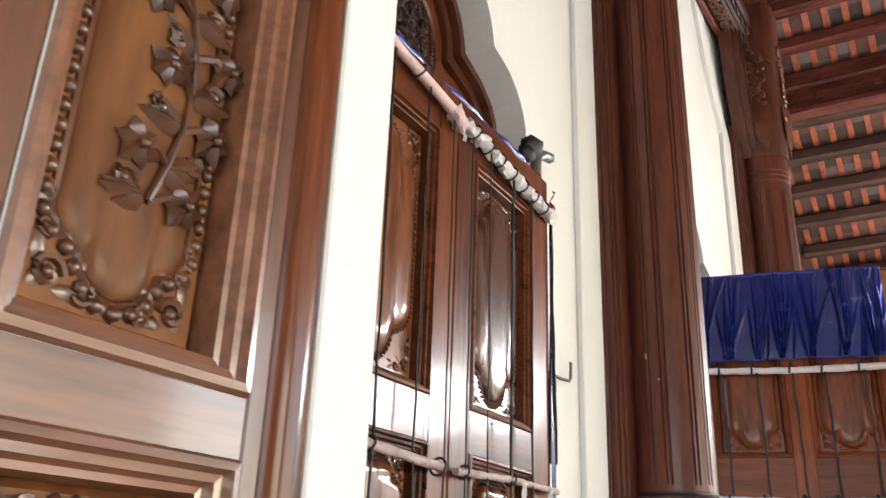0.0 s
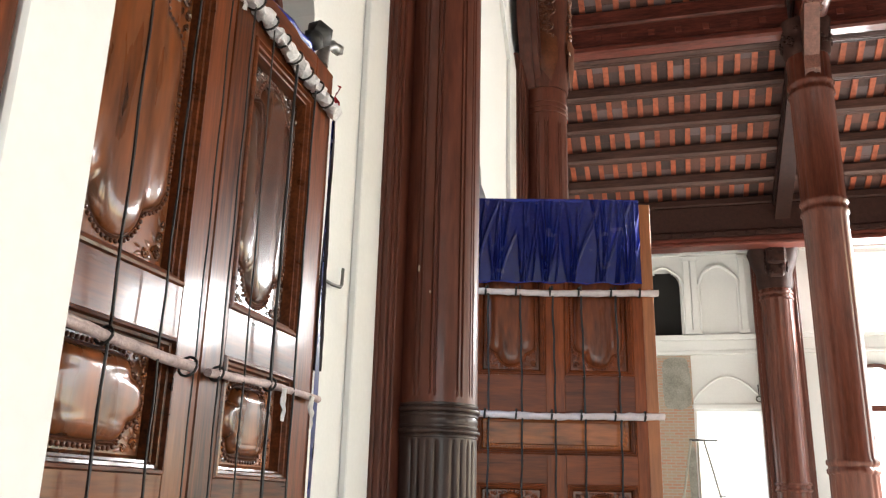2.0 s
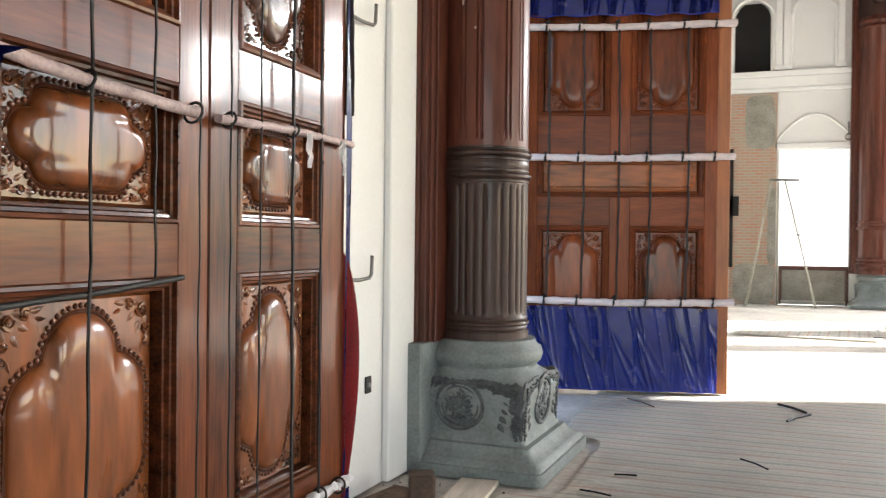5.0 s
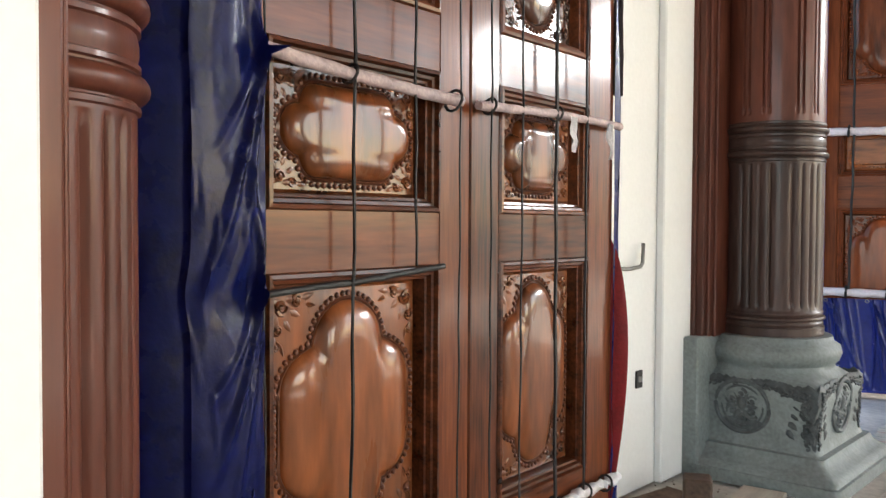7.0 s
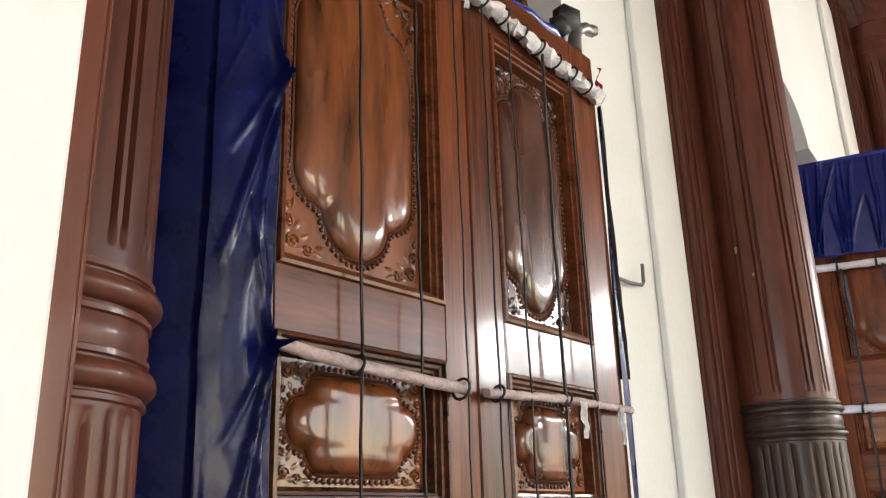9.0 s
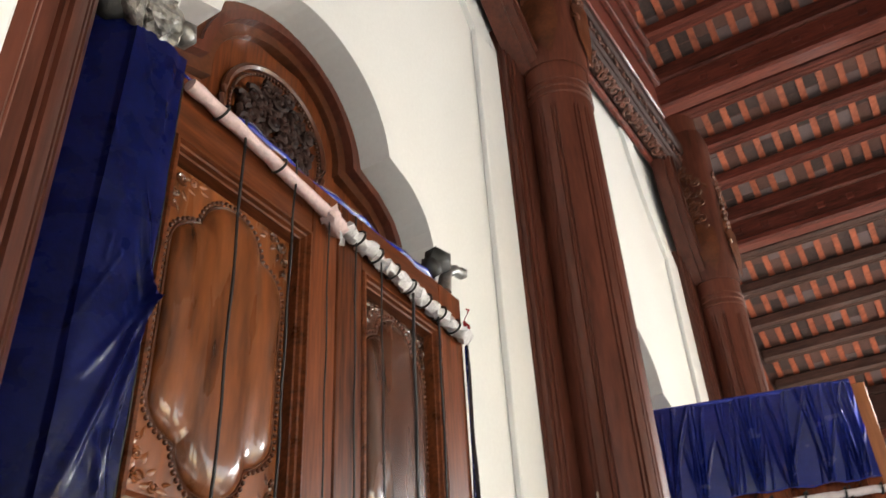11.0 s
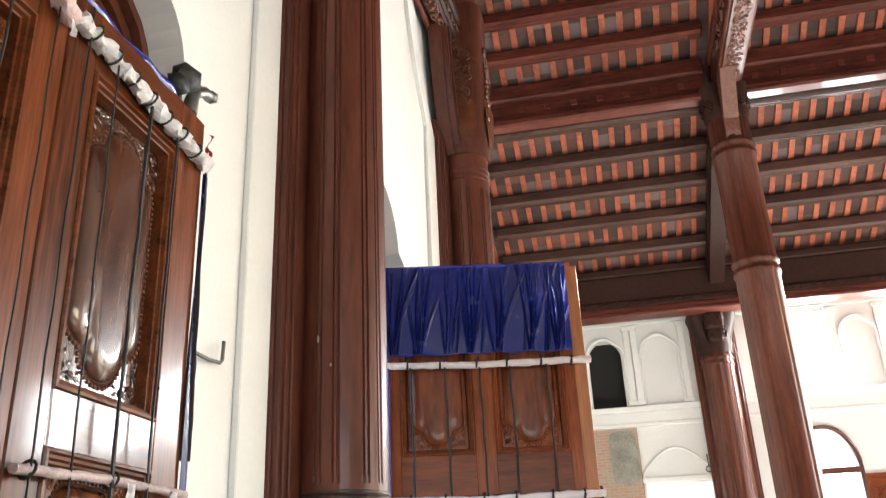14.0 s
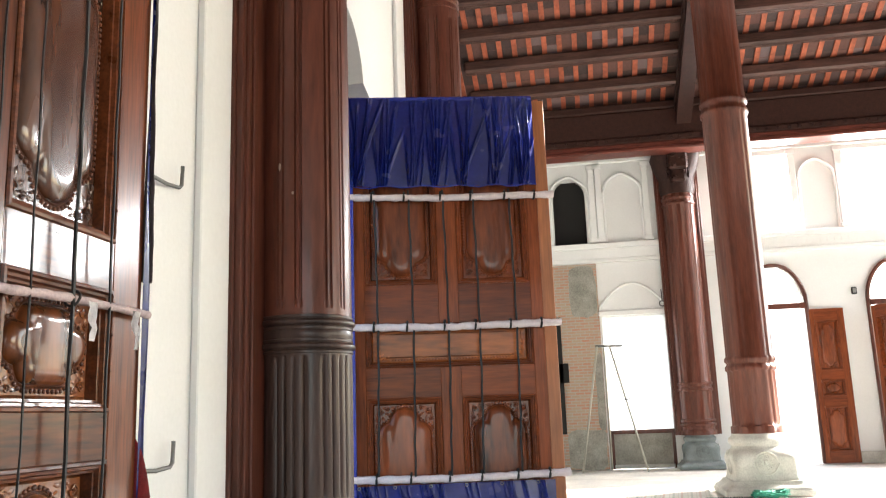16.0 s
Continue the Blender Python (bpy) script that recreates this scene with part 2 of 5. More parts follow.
def stripe_mat():
    """Pale woven plastic sheet with thin pink and teal stripes across it."""
    m = mat("striped_woven_sheet", (0.78, 0.755, 0.69), 0.55, vary=0.12, scale=1.6, fine=40, bump=0.25)
    nt = m.node_tree
    b = nt.nodes["Principled BSDF"]
    old = b.inputs["Base Color"].links[0].from_socket
    tc = nt.nodes.new("ShaderNodeTexCoord")
    sep = nt.nodes.new("ShaderNodeSeparateXYZ")
    nt.links.new(tc.outputs["Object"], sep.inputs[0])
    div = nt.nodes.new("ShaderNodeMath")
    div.operation = "MULTIPLY"
    div.inputs[1].default_value = 1 / 0.30
    nt.links.new(sep.outputs[1], div.inputs[0])
    fr = nt.nodes.new("ShaderNodeMath")
    fr.operation = "FRACT"
    nt.links.new(div.outputs[0], fr.inputs[0])
    ramp = nt.nodes.new("ShaderNodeValToRGB")
    ramp.color_ramp.interpolation = "CONSTANT"
    white = (1, 1, 1)
    for i, (p, c) in enumerate(((0.0, white), (0.18, (0.88, 0.74, 0.71)), (0.30, white), (0.41, (0.88, 0.87, 0.84)), (0.46, white), (0.64, (0.74, 0.78, 0.76)), (0.76, white), (0.89, (0.88, 0.87, 0.84)), (0.94, white))):
        e = ramp.color_ramp.elements[i] if i < 2 else ramp.color_ramp.elements.new(p)
        e.position, e.color = p, (*c, 1)
    nt.links.new(fr.outputs[0], ramp.inputs[0])
    mx = nt.nodes.new("ShaderNodeMix")
    mx.data_type = "RGBA"
    mx.blend_type = "MULTIPLY"
    mx.inputs["Factor"].default_value = 1.0
    nt.links.new(old, mx.inputs[6])
    nt.links.new(ramp.outputs[0], mx.inputs[7])
    nt.links.new(mx.outputs[2], b.inputs["Base Color"])
    return m


M_STRIPE = stripe_mat()


def sheet_mat():
    m = bpy.data.materials.new("white_window_sheet")
    m.use_nodes = True
    nt = m.node_tree
    b = nt.nodes["Principled BSDF"]
    b.inputs["Base Color"].default_value = (0.85, 0.86, 0.86, 1)
    b.inputs["Roughness"].default_value = 0.7
    tr = nt.nodes.new("ShaderNodeBsdfTranslucent")
    tr.inputs[0].default_value = (0.9, 0.9, 0.9, 1)
    mx = nt.nodes.new("ShaderNodeMixShader")
    mx.inputs[0].default_value = 0.6
    nt.links.new(b.outputs[0], mx.inputs[1])
    nt.links.new(tr.outputs[0], mx.inputs[2])
    nt.links.new(mx.outputs[0], nt.nodes["Material Output"].inputs[0])
    return m


M_SHEET = sheet_mat()


# ---- building helpers ----
def thing(name, m, label, category="", group="", kind=""):
    ob = new(name)
    ob.matrix_world = m
    return tagged(ob, label, category, group, kind)


def smooth(bm, on=True):
    for f in bm.faces:
        f.smooth = on


def finish(name, bm, material):
    bmesh.ops.recalc_face_normals(bm, faces=bm.faces)
    for e in bm.edges:
        if len(e.link_faces) == 2 and e.calc_face_angle(0) > 0.95:
            e.smooth = False
    me = bpy.data.meshes.new(name)
    bm.to_mesh(me)
    bm.free()
    for m in (material if isinstance(material, (list, tuple)) else [material]):
        me.materials.append(m)
    return me


def part(name, bm, material, parent=None, label="", m=None):
    """One mesh object under a thing or a part, in its parent's frame."""
    ob = new(name, finish(name, bm, material))
    if parent:
        ob.parent = parent
    if m is not None:
        ob.matrix_basis = m
    if label:
        ob["label"] = label
    return ob


def solid(name, bm, material, m, label, category="", group="", kind=""):
    ob = part(name, bm, material)
    ob.matrix_world = m
    return tagged(ob, label, category, group, kind)


def box(bm, x0, x1, y0, y1, z0, z1, bevel=0.0, mi=0):
    r = bmesh.ops.create_cube(bm, size=1.0)
    vs = r["verts"]
    for v in vs:
        v.co = Vector(((x0 + x1) / 2 + v.co.x * (x1 - x0), (y0 + y1) / 2 + v.co.y * (y1 - y0), (z0 + z1) / 2 + v.co.z * (z1 - z0)))
    fs = {f for v in vs for f in v.link_faces}
    for f in fs:
        f.material_index = mi
    if bevel:
        es = list({e for v in vs for e in v.link_edges})
        bmesh.ops.bevel(bm, geom=es, offset=bevel, segments=1, affect="EDGES", profile=0.5)
    return bm


def boxes(*items, bevel=0.0):
    bm = bmesh.new()
    for it in items:
        box(bm, *it, bevel=bevel)
    return bm


def tube(bm, pts, r, seg=6, r1=None, closed=False):
    """A round bar along points; r1 tapers it."""
    pts = [Vector(p) for p in pts]
    n = len(pts)
    rings = []
    up = Vector((0.03, 0.05, 1)).normalized()
    for i, p in enumerate(pts):
        a, b = pts[max(i - 1, 0)], pts[min(i + 1, n - 1)]
        if closed:
            a, b = pts[i - 1], pts[(i + 1) % n]
        d = (b - a).normalized()
        s = d.cross(up)
        if s.length < 0.05:
            s = d.cross(Vector((1, 0, 0)))
        s.normalize()
        t = s.cross(d)
        rad = r + ((r1 - r) * i / max(n - 1, 1) if r1 is not None else 0)
        rings.append([bm.verts.new(p + rad * (math.cos(2 * math.pi * k / seg) * s + math.sin(2 * math.pi * k / seg) * t)) for k in range(seg)])
    last = n if closed else n - 1
    for i in range(last):
        A, B = rings[i], rings[(i + 1) % n]
        for k in range(seg):
            f = bm.faces.new((A[k], A[(k + 1) % seg], B[(k + 1) % seg], B[k]))
            f.smooth = True
    if not closed:
        bm.faces.new(rings[0])
        bm.faces.new(rings[-1][::-1])
    return bm


def ball(bm, c, r, squash=(1, 1, 1)):
    m = Matrix.Translation(c) @ Matrix.Diagonal((*squash, 1))
    g = bmesh.ops.create_icosphere(bm, subdivisions=1, radius=r, matrix=m)
    for v in g["verts"]:
        for f in v.link_faces:
            f.smooth = True


def loft(bm, sections, seg=32, cap=True, wave=None):
    """Sections (z, half size, squareness n): rounded squares or circles stacked into one skin."""
    rings = []
    for z, a, n in sections:
        ring = []
        for k in range(seg):
            th = 2 * math.pi * (k + 0.5) / seg
            c, s = math.cos(th), math.sin(th)
            q = (abs(c) ** n + abs(s) ** n) ** (-1.0 / n)
            w = wave(th, z) if wave else 0.0
            ring.append(bm.verts.new(((a + w) * q * c, (a + w) * q * s, z)))
        rings.append(ring)
    for A, B in zip(rings, rings[1:]):
        for k in range(seg):
            f = bm.faces.new((A[k], A[(k + 1) % seg], B[(k + 1) % seg], B[k]))
            f.smooth = True
    if cap:
        bm.faces.new(rings[0][::-1])
        bm.faces.new(rings[-1])
    return bm


def scroll(bm, cx, cz, size, y, turn=1.0, start=0.0, r=None, n=16, out=1.6):
    """A carved curl: a tapering spiral bar on a panel's face, with a small leaf at its root."""
    r = r or size * 0.16
    pts = []
    for i in range(n):
        k = i / (n - 1)
        ang = start + turn * k * out * 2 * math.pi
        rad = size * (1 - 0.86 * k)
        pts.append((cx + rad * math.cos(ang), y - 0.3 * r, cz + rad * math.sin(ang)))
    tube(bm, pts, r, 5, r * 0.55)
    ball(bm, (cx, y - 0.4 * r, cz), r * 1.5, (1, 0.7, 1))


# ---- door leaves ----
def lobe_width(a, b, z):
    """Half width at height z of a panel field with three lobes at each end."""
    z = abs(z)
    r1, r2 = 0.46 * a, 0.56 * a
    zc1, zc2 = b - 0.98 * a, b - 0.56 * a
    w = 0.0
    if z <= zc1:
        w = a
    elif z - zc1 < r1:
        w = a - r1 + math.sqrt(r1 * r1 - (z - zc1) ** 2)
    if abs(z - zc2) < r2:
        w = max(w, math.sqrt(r2 * r2 - (z - zc2) ** 2))
    return w


def lobe_outline(a, b, n=26, flip=False):
    if flip:
        return [(z, x) for x, z in lobe_outline(b, a, n)]
    zs = []
    for i in range(n + 1):
        k = i / n
        zs.append(b - (1.45 * a) * (1 - math.cos(k * math.pi / 2)))
    zs = [z for z in zs if z > 0]
    low = zs[-1]
    zs += [low * (1 - k / 8) for k in range(1, 8)]
    up = [(lobe_width(a, b, z), z) for z in zs]
    right = up + [(x, -z) for x, z in up[::-1]]
    return right + [(-x, z) for x, z in right[::-1]]


def cartouche(bm, cx, cz, a, b, y, h, flip=False, crease=0.34):
    """A raised field with a lobed outline: three bulges at each end that run together in the middle."""
    out = lobe_outline(a, b, flip=flip)
    small = min(a, b)
    rings = []
    n = 22
    for i in range(n + 1):
        d = 0.94 * small * (i / n) ** 1.5
        sx, sz = (a - d) / a, (b - d) / b
        k = math.sqrt(1 - (1 - min(1.0, d / (0.42 * small))) ** 2) + 0.06 * i / n
        ring = []
        for x, z in out:
            px, pz = x * sx, z * sz
            along, across, half = (px, pz, a) if flip else (pz, px, b)
            f = min(1.0, max(0.0, (abs(along) / half - 0.12) / 0.62))
            dip = (0.12 if flip else crease) * f * f * (3 - 2 * f) * math.exp(-((abs(across) - 0.53 * small) / (0.10 * small)) ** 2)
            ring.append(bm.verts.new((cx + px, y - h * k * (1 - dip), cz + pz)))
        rings.append(ring)
    for A, B in zip(rings, rings[1:]):
        for k in range(len(A)):
            f = bm.faces.new((A[k], A[(k + 1) % len(A)], B[(k + 1) % len(A)], B[k]))
            f.smooth = True
    bm.faces.new(rings[-1])
    return out


def leaf_blade(bm, x, z, ang, L, w, y, rise):
    """A carved leaf: a pointed blade with a raised midrib."""
    c, s_ = math.cos(ang), math.sin(ang)

    def at(u, v, h):
        return bm.verts.new((x + u * c - v * s_, y - h, z + u * s_ + v * c))

    root, tip = at(0, 0, 0), at(L, 0.25 * w, 0)
    mid = [at(0.28 * L, 0, rise), at(0.66 * L, 0.08 * w, rise * 0.8)]
    lf = [at(0.22 * L, 0.5 * w, 0), at(0.58 * L, 0.55 * w, 0)]
    rt = [at(0.30 * L, -0.5 * w, 0), at(0.66 * L, -0.30 * w, 0)]
    for f in ((root, mid[0], lf[0]), (lf[0], mid[0], mid[1], lf[1]), (lf[1], mid[1], tip), (root, rt[0], mid[0]), (rt[0], rt[1], mid[1], mid[0]), (rt[1], tip, mid[1])):
        bm.faces.new(f).smooth = True


def spandrel(bm, ex, ez, sx, sz, g, y):
    """Scrolled foliage that fills the corner outside a lobed field."""
    def sc(u, v, q, turn, st, r):
        scroll(bm, ex - sx * g * u, ez - sz * g * v, g * q, y, turn * sx * sz, st if sx > 0 else math.pi - st, g * r)

    sc(0.85, 0.85, 0.52, 1, math.pi, 0.15)
    sc(2.0, 0.55, 0.40, -1, 2.4, 0.12)
    sc(0.55, 2.1, 0.40, -1, 1.0, 0.12)
    sc(0.45, 3.1, 0.28, 1, 1.6, 0.10)
    for u, v, a, L, w in ((0.35, 0.35, 0.8, 1.1, 0.5), (1.1, 0.4, 0.1, 1.2, 0.45), (0.4, 1.1, 1.45, 1.2, 0.45), (1.5, 1.1, 0.5, 0.9, 0.4), (1.1, 1.6, 1.1, 0.9, 0.4),
                          (2.4, 0.45, -0.2, 1.0, 0.38), (0.4, 2.5, 1.75, 1.1, 0.38), (2.7, 0.8, 0.2, 0.8, 0.3), (0.75, 2.9, 1.3, 0.9, 0.3)):
        leaf_blade(bm, ex - sx * g * u, ez - sz * g * v, math.atan2(-sz * math.sin(a), -sx * math.cos(a)), g * L, g * w, y, g * 0.10)


def beads(bm, cx, cz, a, b, y, step, r, flip=False):
    out = lobe_outline(a, b, flip=flip)
    pts = [Vector((cx + x, y, cz + z)) for x, z in out]
    carry = 0.0
    for p, q in zip(pts, pts[1:] + pts[:1]):
        L = (q - p).length
        s = carry
        while s < L:
            ball(bm, p.lerp(q, s / max(L, 1e-6)), r, (1, 0.8, 1))
            s += step
        carry = s - L
    return bm


def moulded_frame(bm, x0, x1, z0, z1, y):
    """Stepped moulding round an opening, from the stile's face down to the panel."""
    steps = ((0.0, 0.000), (0.006, -0.010), (0.018, -0.012), (0.024, 0.006), (0.036, 0.008), (0.042, 0.026), (0.052, 0.028), (0.056, 0.085))
    rings = []
    for d, dy in steps:
        rings.append([bm.verts.new(p) for p in ((x0 + d, y + dy, z0 + d), (x1 - d, y + dy, z0 + d), (x1 - d, y + dy, z1 - d), (x0 + d, y + dy, z1 - d))])
    for A, B in zip(rings, rings[1:]):
        for k in range(4):
            bm.faces.new((A[k], A[(k + 1) % 4], B[(k + 1) % 4], B[k]))
    return bm


def door_panel(parent, x0, x1, z0, z1, y, s, flip=False, wood=None):
    """One carved panel in its opening: frame moulding, board, domed field, beading and corner carving."""
    stile_m, rail_m, panel_m = wood or (M_DOOR, M_RAIL, M_PANEL)
    fr = part("panel_moulding", moulded_frame(bmesh.new(), x0, x1, z0, z1, y), rail_m, parent)
    d = 0.054
    near_one = panel_m is M_NEARP
    carve_m = M_NEARC if near_one else (panel_m if panel_m is M_PANEL2 else M_CARVE)
    bm = bmesh.new()
    rings = []
    for q, dy in ((0.0, 0.094), (0.0, 0.084), (0.014, 0.072)):
        e = d + q
        rings.append([bm.verts.new(p) for p in ((x0 + e, y + dy, z0 + e), (x1 - e, y + dy, z0 + e), (x1 - e, y + dy, z1 - e), (x0 + e, y + dy, z1 - e))])
    for A, B in zip(rings, rings[1:]):
        for k in range(4):
            bm.faces.new((A[k], A[(k + 1) % 4], B[(k + 1) % 4], B[k]))
    bm.faces.new(rings[-1])
    plain = panel_m is M_PANEL2 and flip and x1 - x0 > 1.0
    board = part("panel_board", bm, M_PLAIN2 if plain else panel_m, parent)
    cx, cz = (x0 + x1) / 2, (z0 + z1) / 2
    gap = (0.040 if panel_m is M_PANEL2 else 0.055) * s
    a, b = (x1 - x0) / 2 - d - gap, (z1 - z0) / 2 - d - gap
    y = y - 0.003
    if plain:
        part("raised_field", boxes((x0 + d + 0.05, x1 - d - 0.05, y + 0.058, y + 0.08, z0 + d + 0.045, z1 - d - 0.035), bevel=0.010), M_PLAIN2, board, "plain orange-brown raised field of the panel")
        bm = bmesh.new()
        for i in range(int((x1 - x0 - 2 * d - 0.08) / 0.03)):
            ball(bm, (x0 + d + 0.05 + 0.03 * i, y + 0.07, z0 + d + 0.028), 0.011, (1, 0.8, 1))
        part("beading", bm, M_PLAIN2, board)
        for sx in (-1, 1):
            bm = bmesh.new()
            spandrel(bm, cx + sx * ((x1 - x0) / 2 - d - 0.014), z0 + d + 0.014, sx, -1, 0.05, y + 0.06)
            part("corner_carving", bm, M_PLAIN2, board)
        return fr
    bm = bmesh.new()
    cartouche(bm, cx, cz, a, b, y + 0.076, 0.012 if near_one else (0.030 if panel_m is M_PANEL2 else 0.044) * s, flip, 0.14 if panel_m is M_PANEL2 else 0.34)
    part("raised_field", bm, panel_m, board, "polished domed field of the panel")
    k = 0.024 * s
    part("beading", beads(bmesh.new(), cx, cz, a + k, b + k, y + 0.073, (0.036 if near_one else 0.027) * s, (0.0165 if near_one else 0.0115) * s, flip), carve_m, board)
    bm = bmesh.new()
    tube(bm, [(cx + x, y + 0.076, cz + z) for x, z in lobe_outline(a + 0.006, b + 0.006, flip=flip)], 0.009 * s, 4, closed=True)
    part("bead_rim", bm, carve_m, board)
    g = (0.046 if flip else 0.056) * s
    for sx in (-1, 1):
        for sz in (-1, 1):
            bm = bmesh.new()
            spandrel(bm, cx + sx * ((x1 - x0) / 2 - d - 0.014), cz + sz * ((z1 - z0) / 2 - d - 0.014), sx, sz, g, y + 0.074)
            part("corner_carving", bm, carve_m if near_one else panel_m, board)
    return fr


def door_leaf(parent, w, z0, z1, cols, rows, s=1.0, thick=0.11, edge=None, face=0.0, wood=None, wide=-1, top_m=None):
    """A leaf in the parent's frame: x along its width, front towards -y. cols: openings in x, rows: openings in z."""
    stile_m, rail_m, panel_m = wood or (M_DOOR, M_RAIL, M_PANEL)
    xs = [0.0] + [v for c in cols for v in c] + [w]
    for i in range(0, len(xs), 2):
        spans = [(z0, z1)]
        if wide >= 0 and 0 < i < len(xs) - 2:
            spans = [(z0, rows[wide][0]), (rows[wide][1], z1)]
        for a, b in spans:
            part("stile", boxes((xs[i], xs[i + 1], face, face + thick, a, b), bevel=0.006), stile_m, parent)
    zs = [z0] + [v for r in rows for v in r] + [z1]
    for c0, c1 in cols:
        for i in range(0, len(zs), 2):
            part("rail", boxes((c0, c1, face + 0.002, face + thick - 0.002, zs[i], zs[i + 1])), rail_m, parent)
        for k, (r0, r1) in enumerate(rows):
            if k != wide:
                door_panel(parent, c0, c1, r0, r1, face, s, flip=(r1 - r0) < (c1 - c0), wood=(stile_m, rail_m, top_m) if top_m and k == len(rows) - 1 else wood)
    if wide >= 0:
        door_panel(parent, cols[0][0], cols[-1][1], *rows[wide], face, s, flip=True, wood=wood)
    if edge:
        for e in edge:
            part("edge_board", boxes(e, bevel=0.004), M_EDGE, parent, "paler unfinished edge of the door")


WALL = pose(-2.2, 5.4, 0, 0, 0, -2.4)
Y = lambda y: y - 5.4

# ---- large structure ----
solid("ground", boxes((-400, 400, -400, 400, -0.4, -0.3)), M_GROUND, pose(0, 0, 0), "dusty bare ground round the hall", "ground", kind="structure")
floor = solid("floor", boxes((-4.0, 14.0, -8.0, 22.9, -0.3, -0.02)), M_SCREED, pose(0, 0, 0), "pale dusty screed floor of a hall under construction", "floor", kind="structure")


def arch_w(z, k=0.0):
    """Half width at height z of a doorway with a trefoil head, shrunk by k."""
    w = 0.0
    if z <= 4.30:
        w = 1.15 - k
    elif z < 4.30 + 0.48 - k:
        w = 0.67 + math.sqrt(max(0, (0.48 - k) ** 2 - (z - 4.30) ** 2))
    if abs(z - 4.72) < 0.70 - k:
        w = max(w, math.sqrt((0.70 - k) ** 2 - (z - 4.72) ** 2))
    return w


def arch_levels(k=0.0, zlow=0.0):
    zs = [zlow]
    zs += [4.30 + (0.48 - k) * math.sin(math.pi / 2 * i / 8) for i in range(7)]
    zs += [4.72 + (0.70 - k) * math.sin(math.pi / 2 * i / 14) for i in range(0, 15)]
    zs += [4.72 + 0.08]
    return sorted(z for z in set(zs) if z >= zlow)


def side_wall():
    """The wall with its doorways, thick, with real reveals."""
    bm = bmesh.new()
    centres = [Y(2.62), Y(7.22)]
    lo, hi, T = -14.0, 5.25, 0.42
    cuts = [lo, -5.0, -0.5, hi]
    zs = arch_levels()

    def quad(*p):
        bm.faces.new([bm.verts.new(q) for q in p])

    for x in (0.0, -T):
        quad((x, lo, 0), (x, cuts[1], 0), (x, cuts[1], 16), (x, lo, 16))
        for i, c in enumerate(centres):
            a, b = cuts[i + 1], cuts[i + 2]
            for z0, z1 in zip(zs, zs[1:]):
                w0, w1 = arch_w(z0), arch_w(z1)
                quad((x, a, z0), (x, c - w0, z0), (x, c - w1, z1), (x, a, z1))
                quad((x, c + w0, z0), (x, b, z0), (x, b, z1), (x, c + w1, z1))
            quad((x, a, zs[-1]), (x, b, zs[-1]), (x, b, 16), (x, a, 16))
    for c in centres:
        for z0, z1 in zip(zs, zs[1:]):
            w0, w1 = arch_w(z0), arch_w(z1)
            for s in (-1, 1):
                quad((0, c + s * w0, z0), (-T, c + s * w0, z0), (-T, c + s * w1, z1), (0, c + s * w1, z1))
    return bm


solid("wall_side", side_wall(), M_WALL, WALL, "white plastered hall wall with trefoil-headed doorways", "wall", kind="structure")

# flat white strips beside the columns and a moulded band over the bays
for c in (-4.6, 0.0, 4.6):
    for s in (-1, 1):
        y0 = c + s * 0.505
        bm = boxes((0.0, 0.05, min(y0, y0 + s * 0.36), max(y0, y0 + s * 0.36), 0.0, 7.0), bevel=0.008)
        curve = [(0.505, 7.0), (0.66, 7.2), (0.84, 7.45), (0.98, 7.7), (1.1, 7.98), (1.22, 8.3), (1.32, 8.6)]
        for p, q in zip(curve, curve[1:]):
            lo = [bm.verts.new((0.0, c + s * (w + e), z)) for w, z, e in ((p[0], p[1], 0), (p[0], p[1], 0.36), (q[0], q[1], 0.36), (q[0], q[1], 0))]
            hi = [bm.verts.new((0.05, v.co.y, v.co.z)) for v in lo]
            bm.faces.new(hi)
            for k in (0, 1, 2, 3):
                if k in (1, 3):
                    bm.faces.new((lo[k], lo[(k + 1) % 4], hi[(k + 1) % 4], hi[k]))
        solid("trim", bm, M_WALL2, WALL, "white plaster strip beside a column", "trim", kind="structure")


# stub wall with the near door beside the camera
solid("wall_stub", boxes((-2.35, -0.99, 0.235, 0.40, 0.0, 9.0), bevel=0.006), M_WALL, pose(0, 0, 0), "white plastered end of a short cross wall", "wall", kind="structure")
solid("door_jamb", boxes((-1.46, -1.20, 0.402, 0.53, 0.0, 6.0), (-1.46, -1.215, 0.53, 0.545, 0.0, 6.0), bevel=0.006), M_COL, pose(0, 0, 0), "flat brown timber jamb behind the white wall end", "door jamb", kind="structure")
post = solid("door_post", loft(bmesh.new(), [(0.0, 0.05, 5), (6.0, 0.05, 5)], 16), M_DOOR, pose(-1.035, 0.185, 0), "varnished brown door post against the white wall end", "door post", kind="structure")

solid("wall_return", boxes((-3.7, -3.5, 10.4, 22.9, 0, 14), (-3.7, -2.0, 10.4, 10.62, 0, 14)), M_WALL, pose(0, 0, 0), "white plastered wall closing the hall beyond the side wall", "wall", kind="structure")
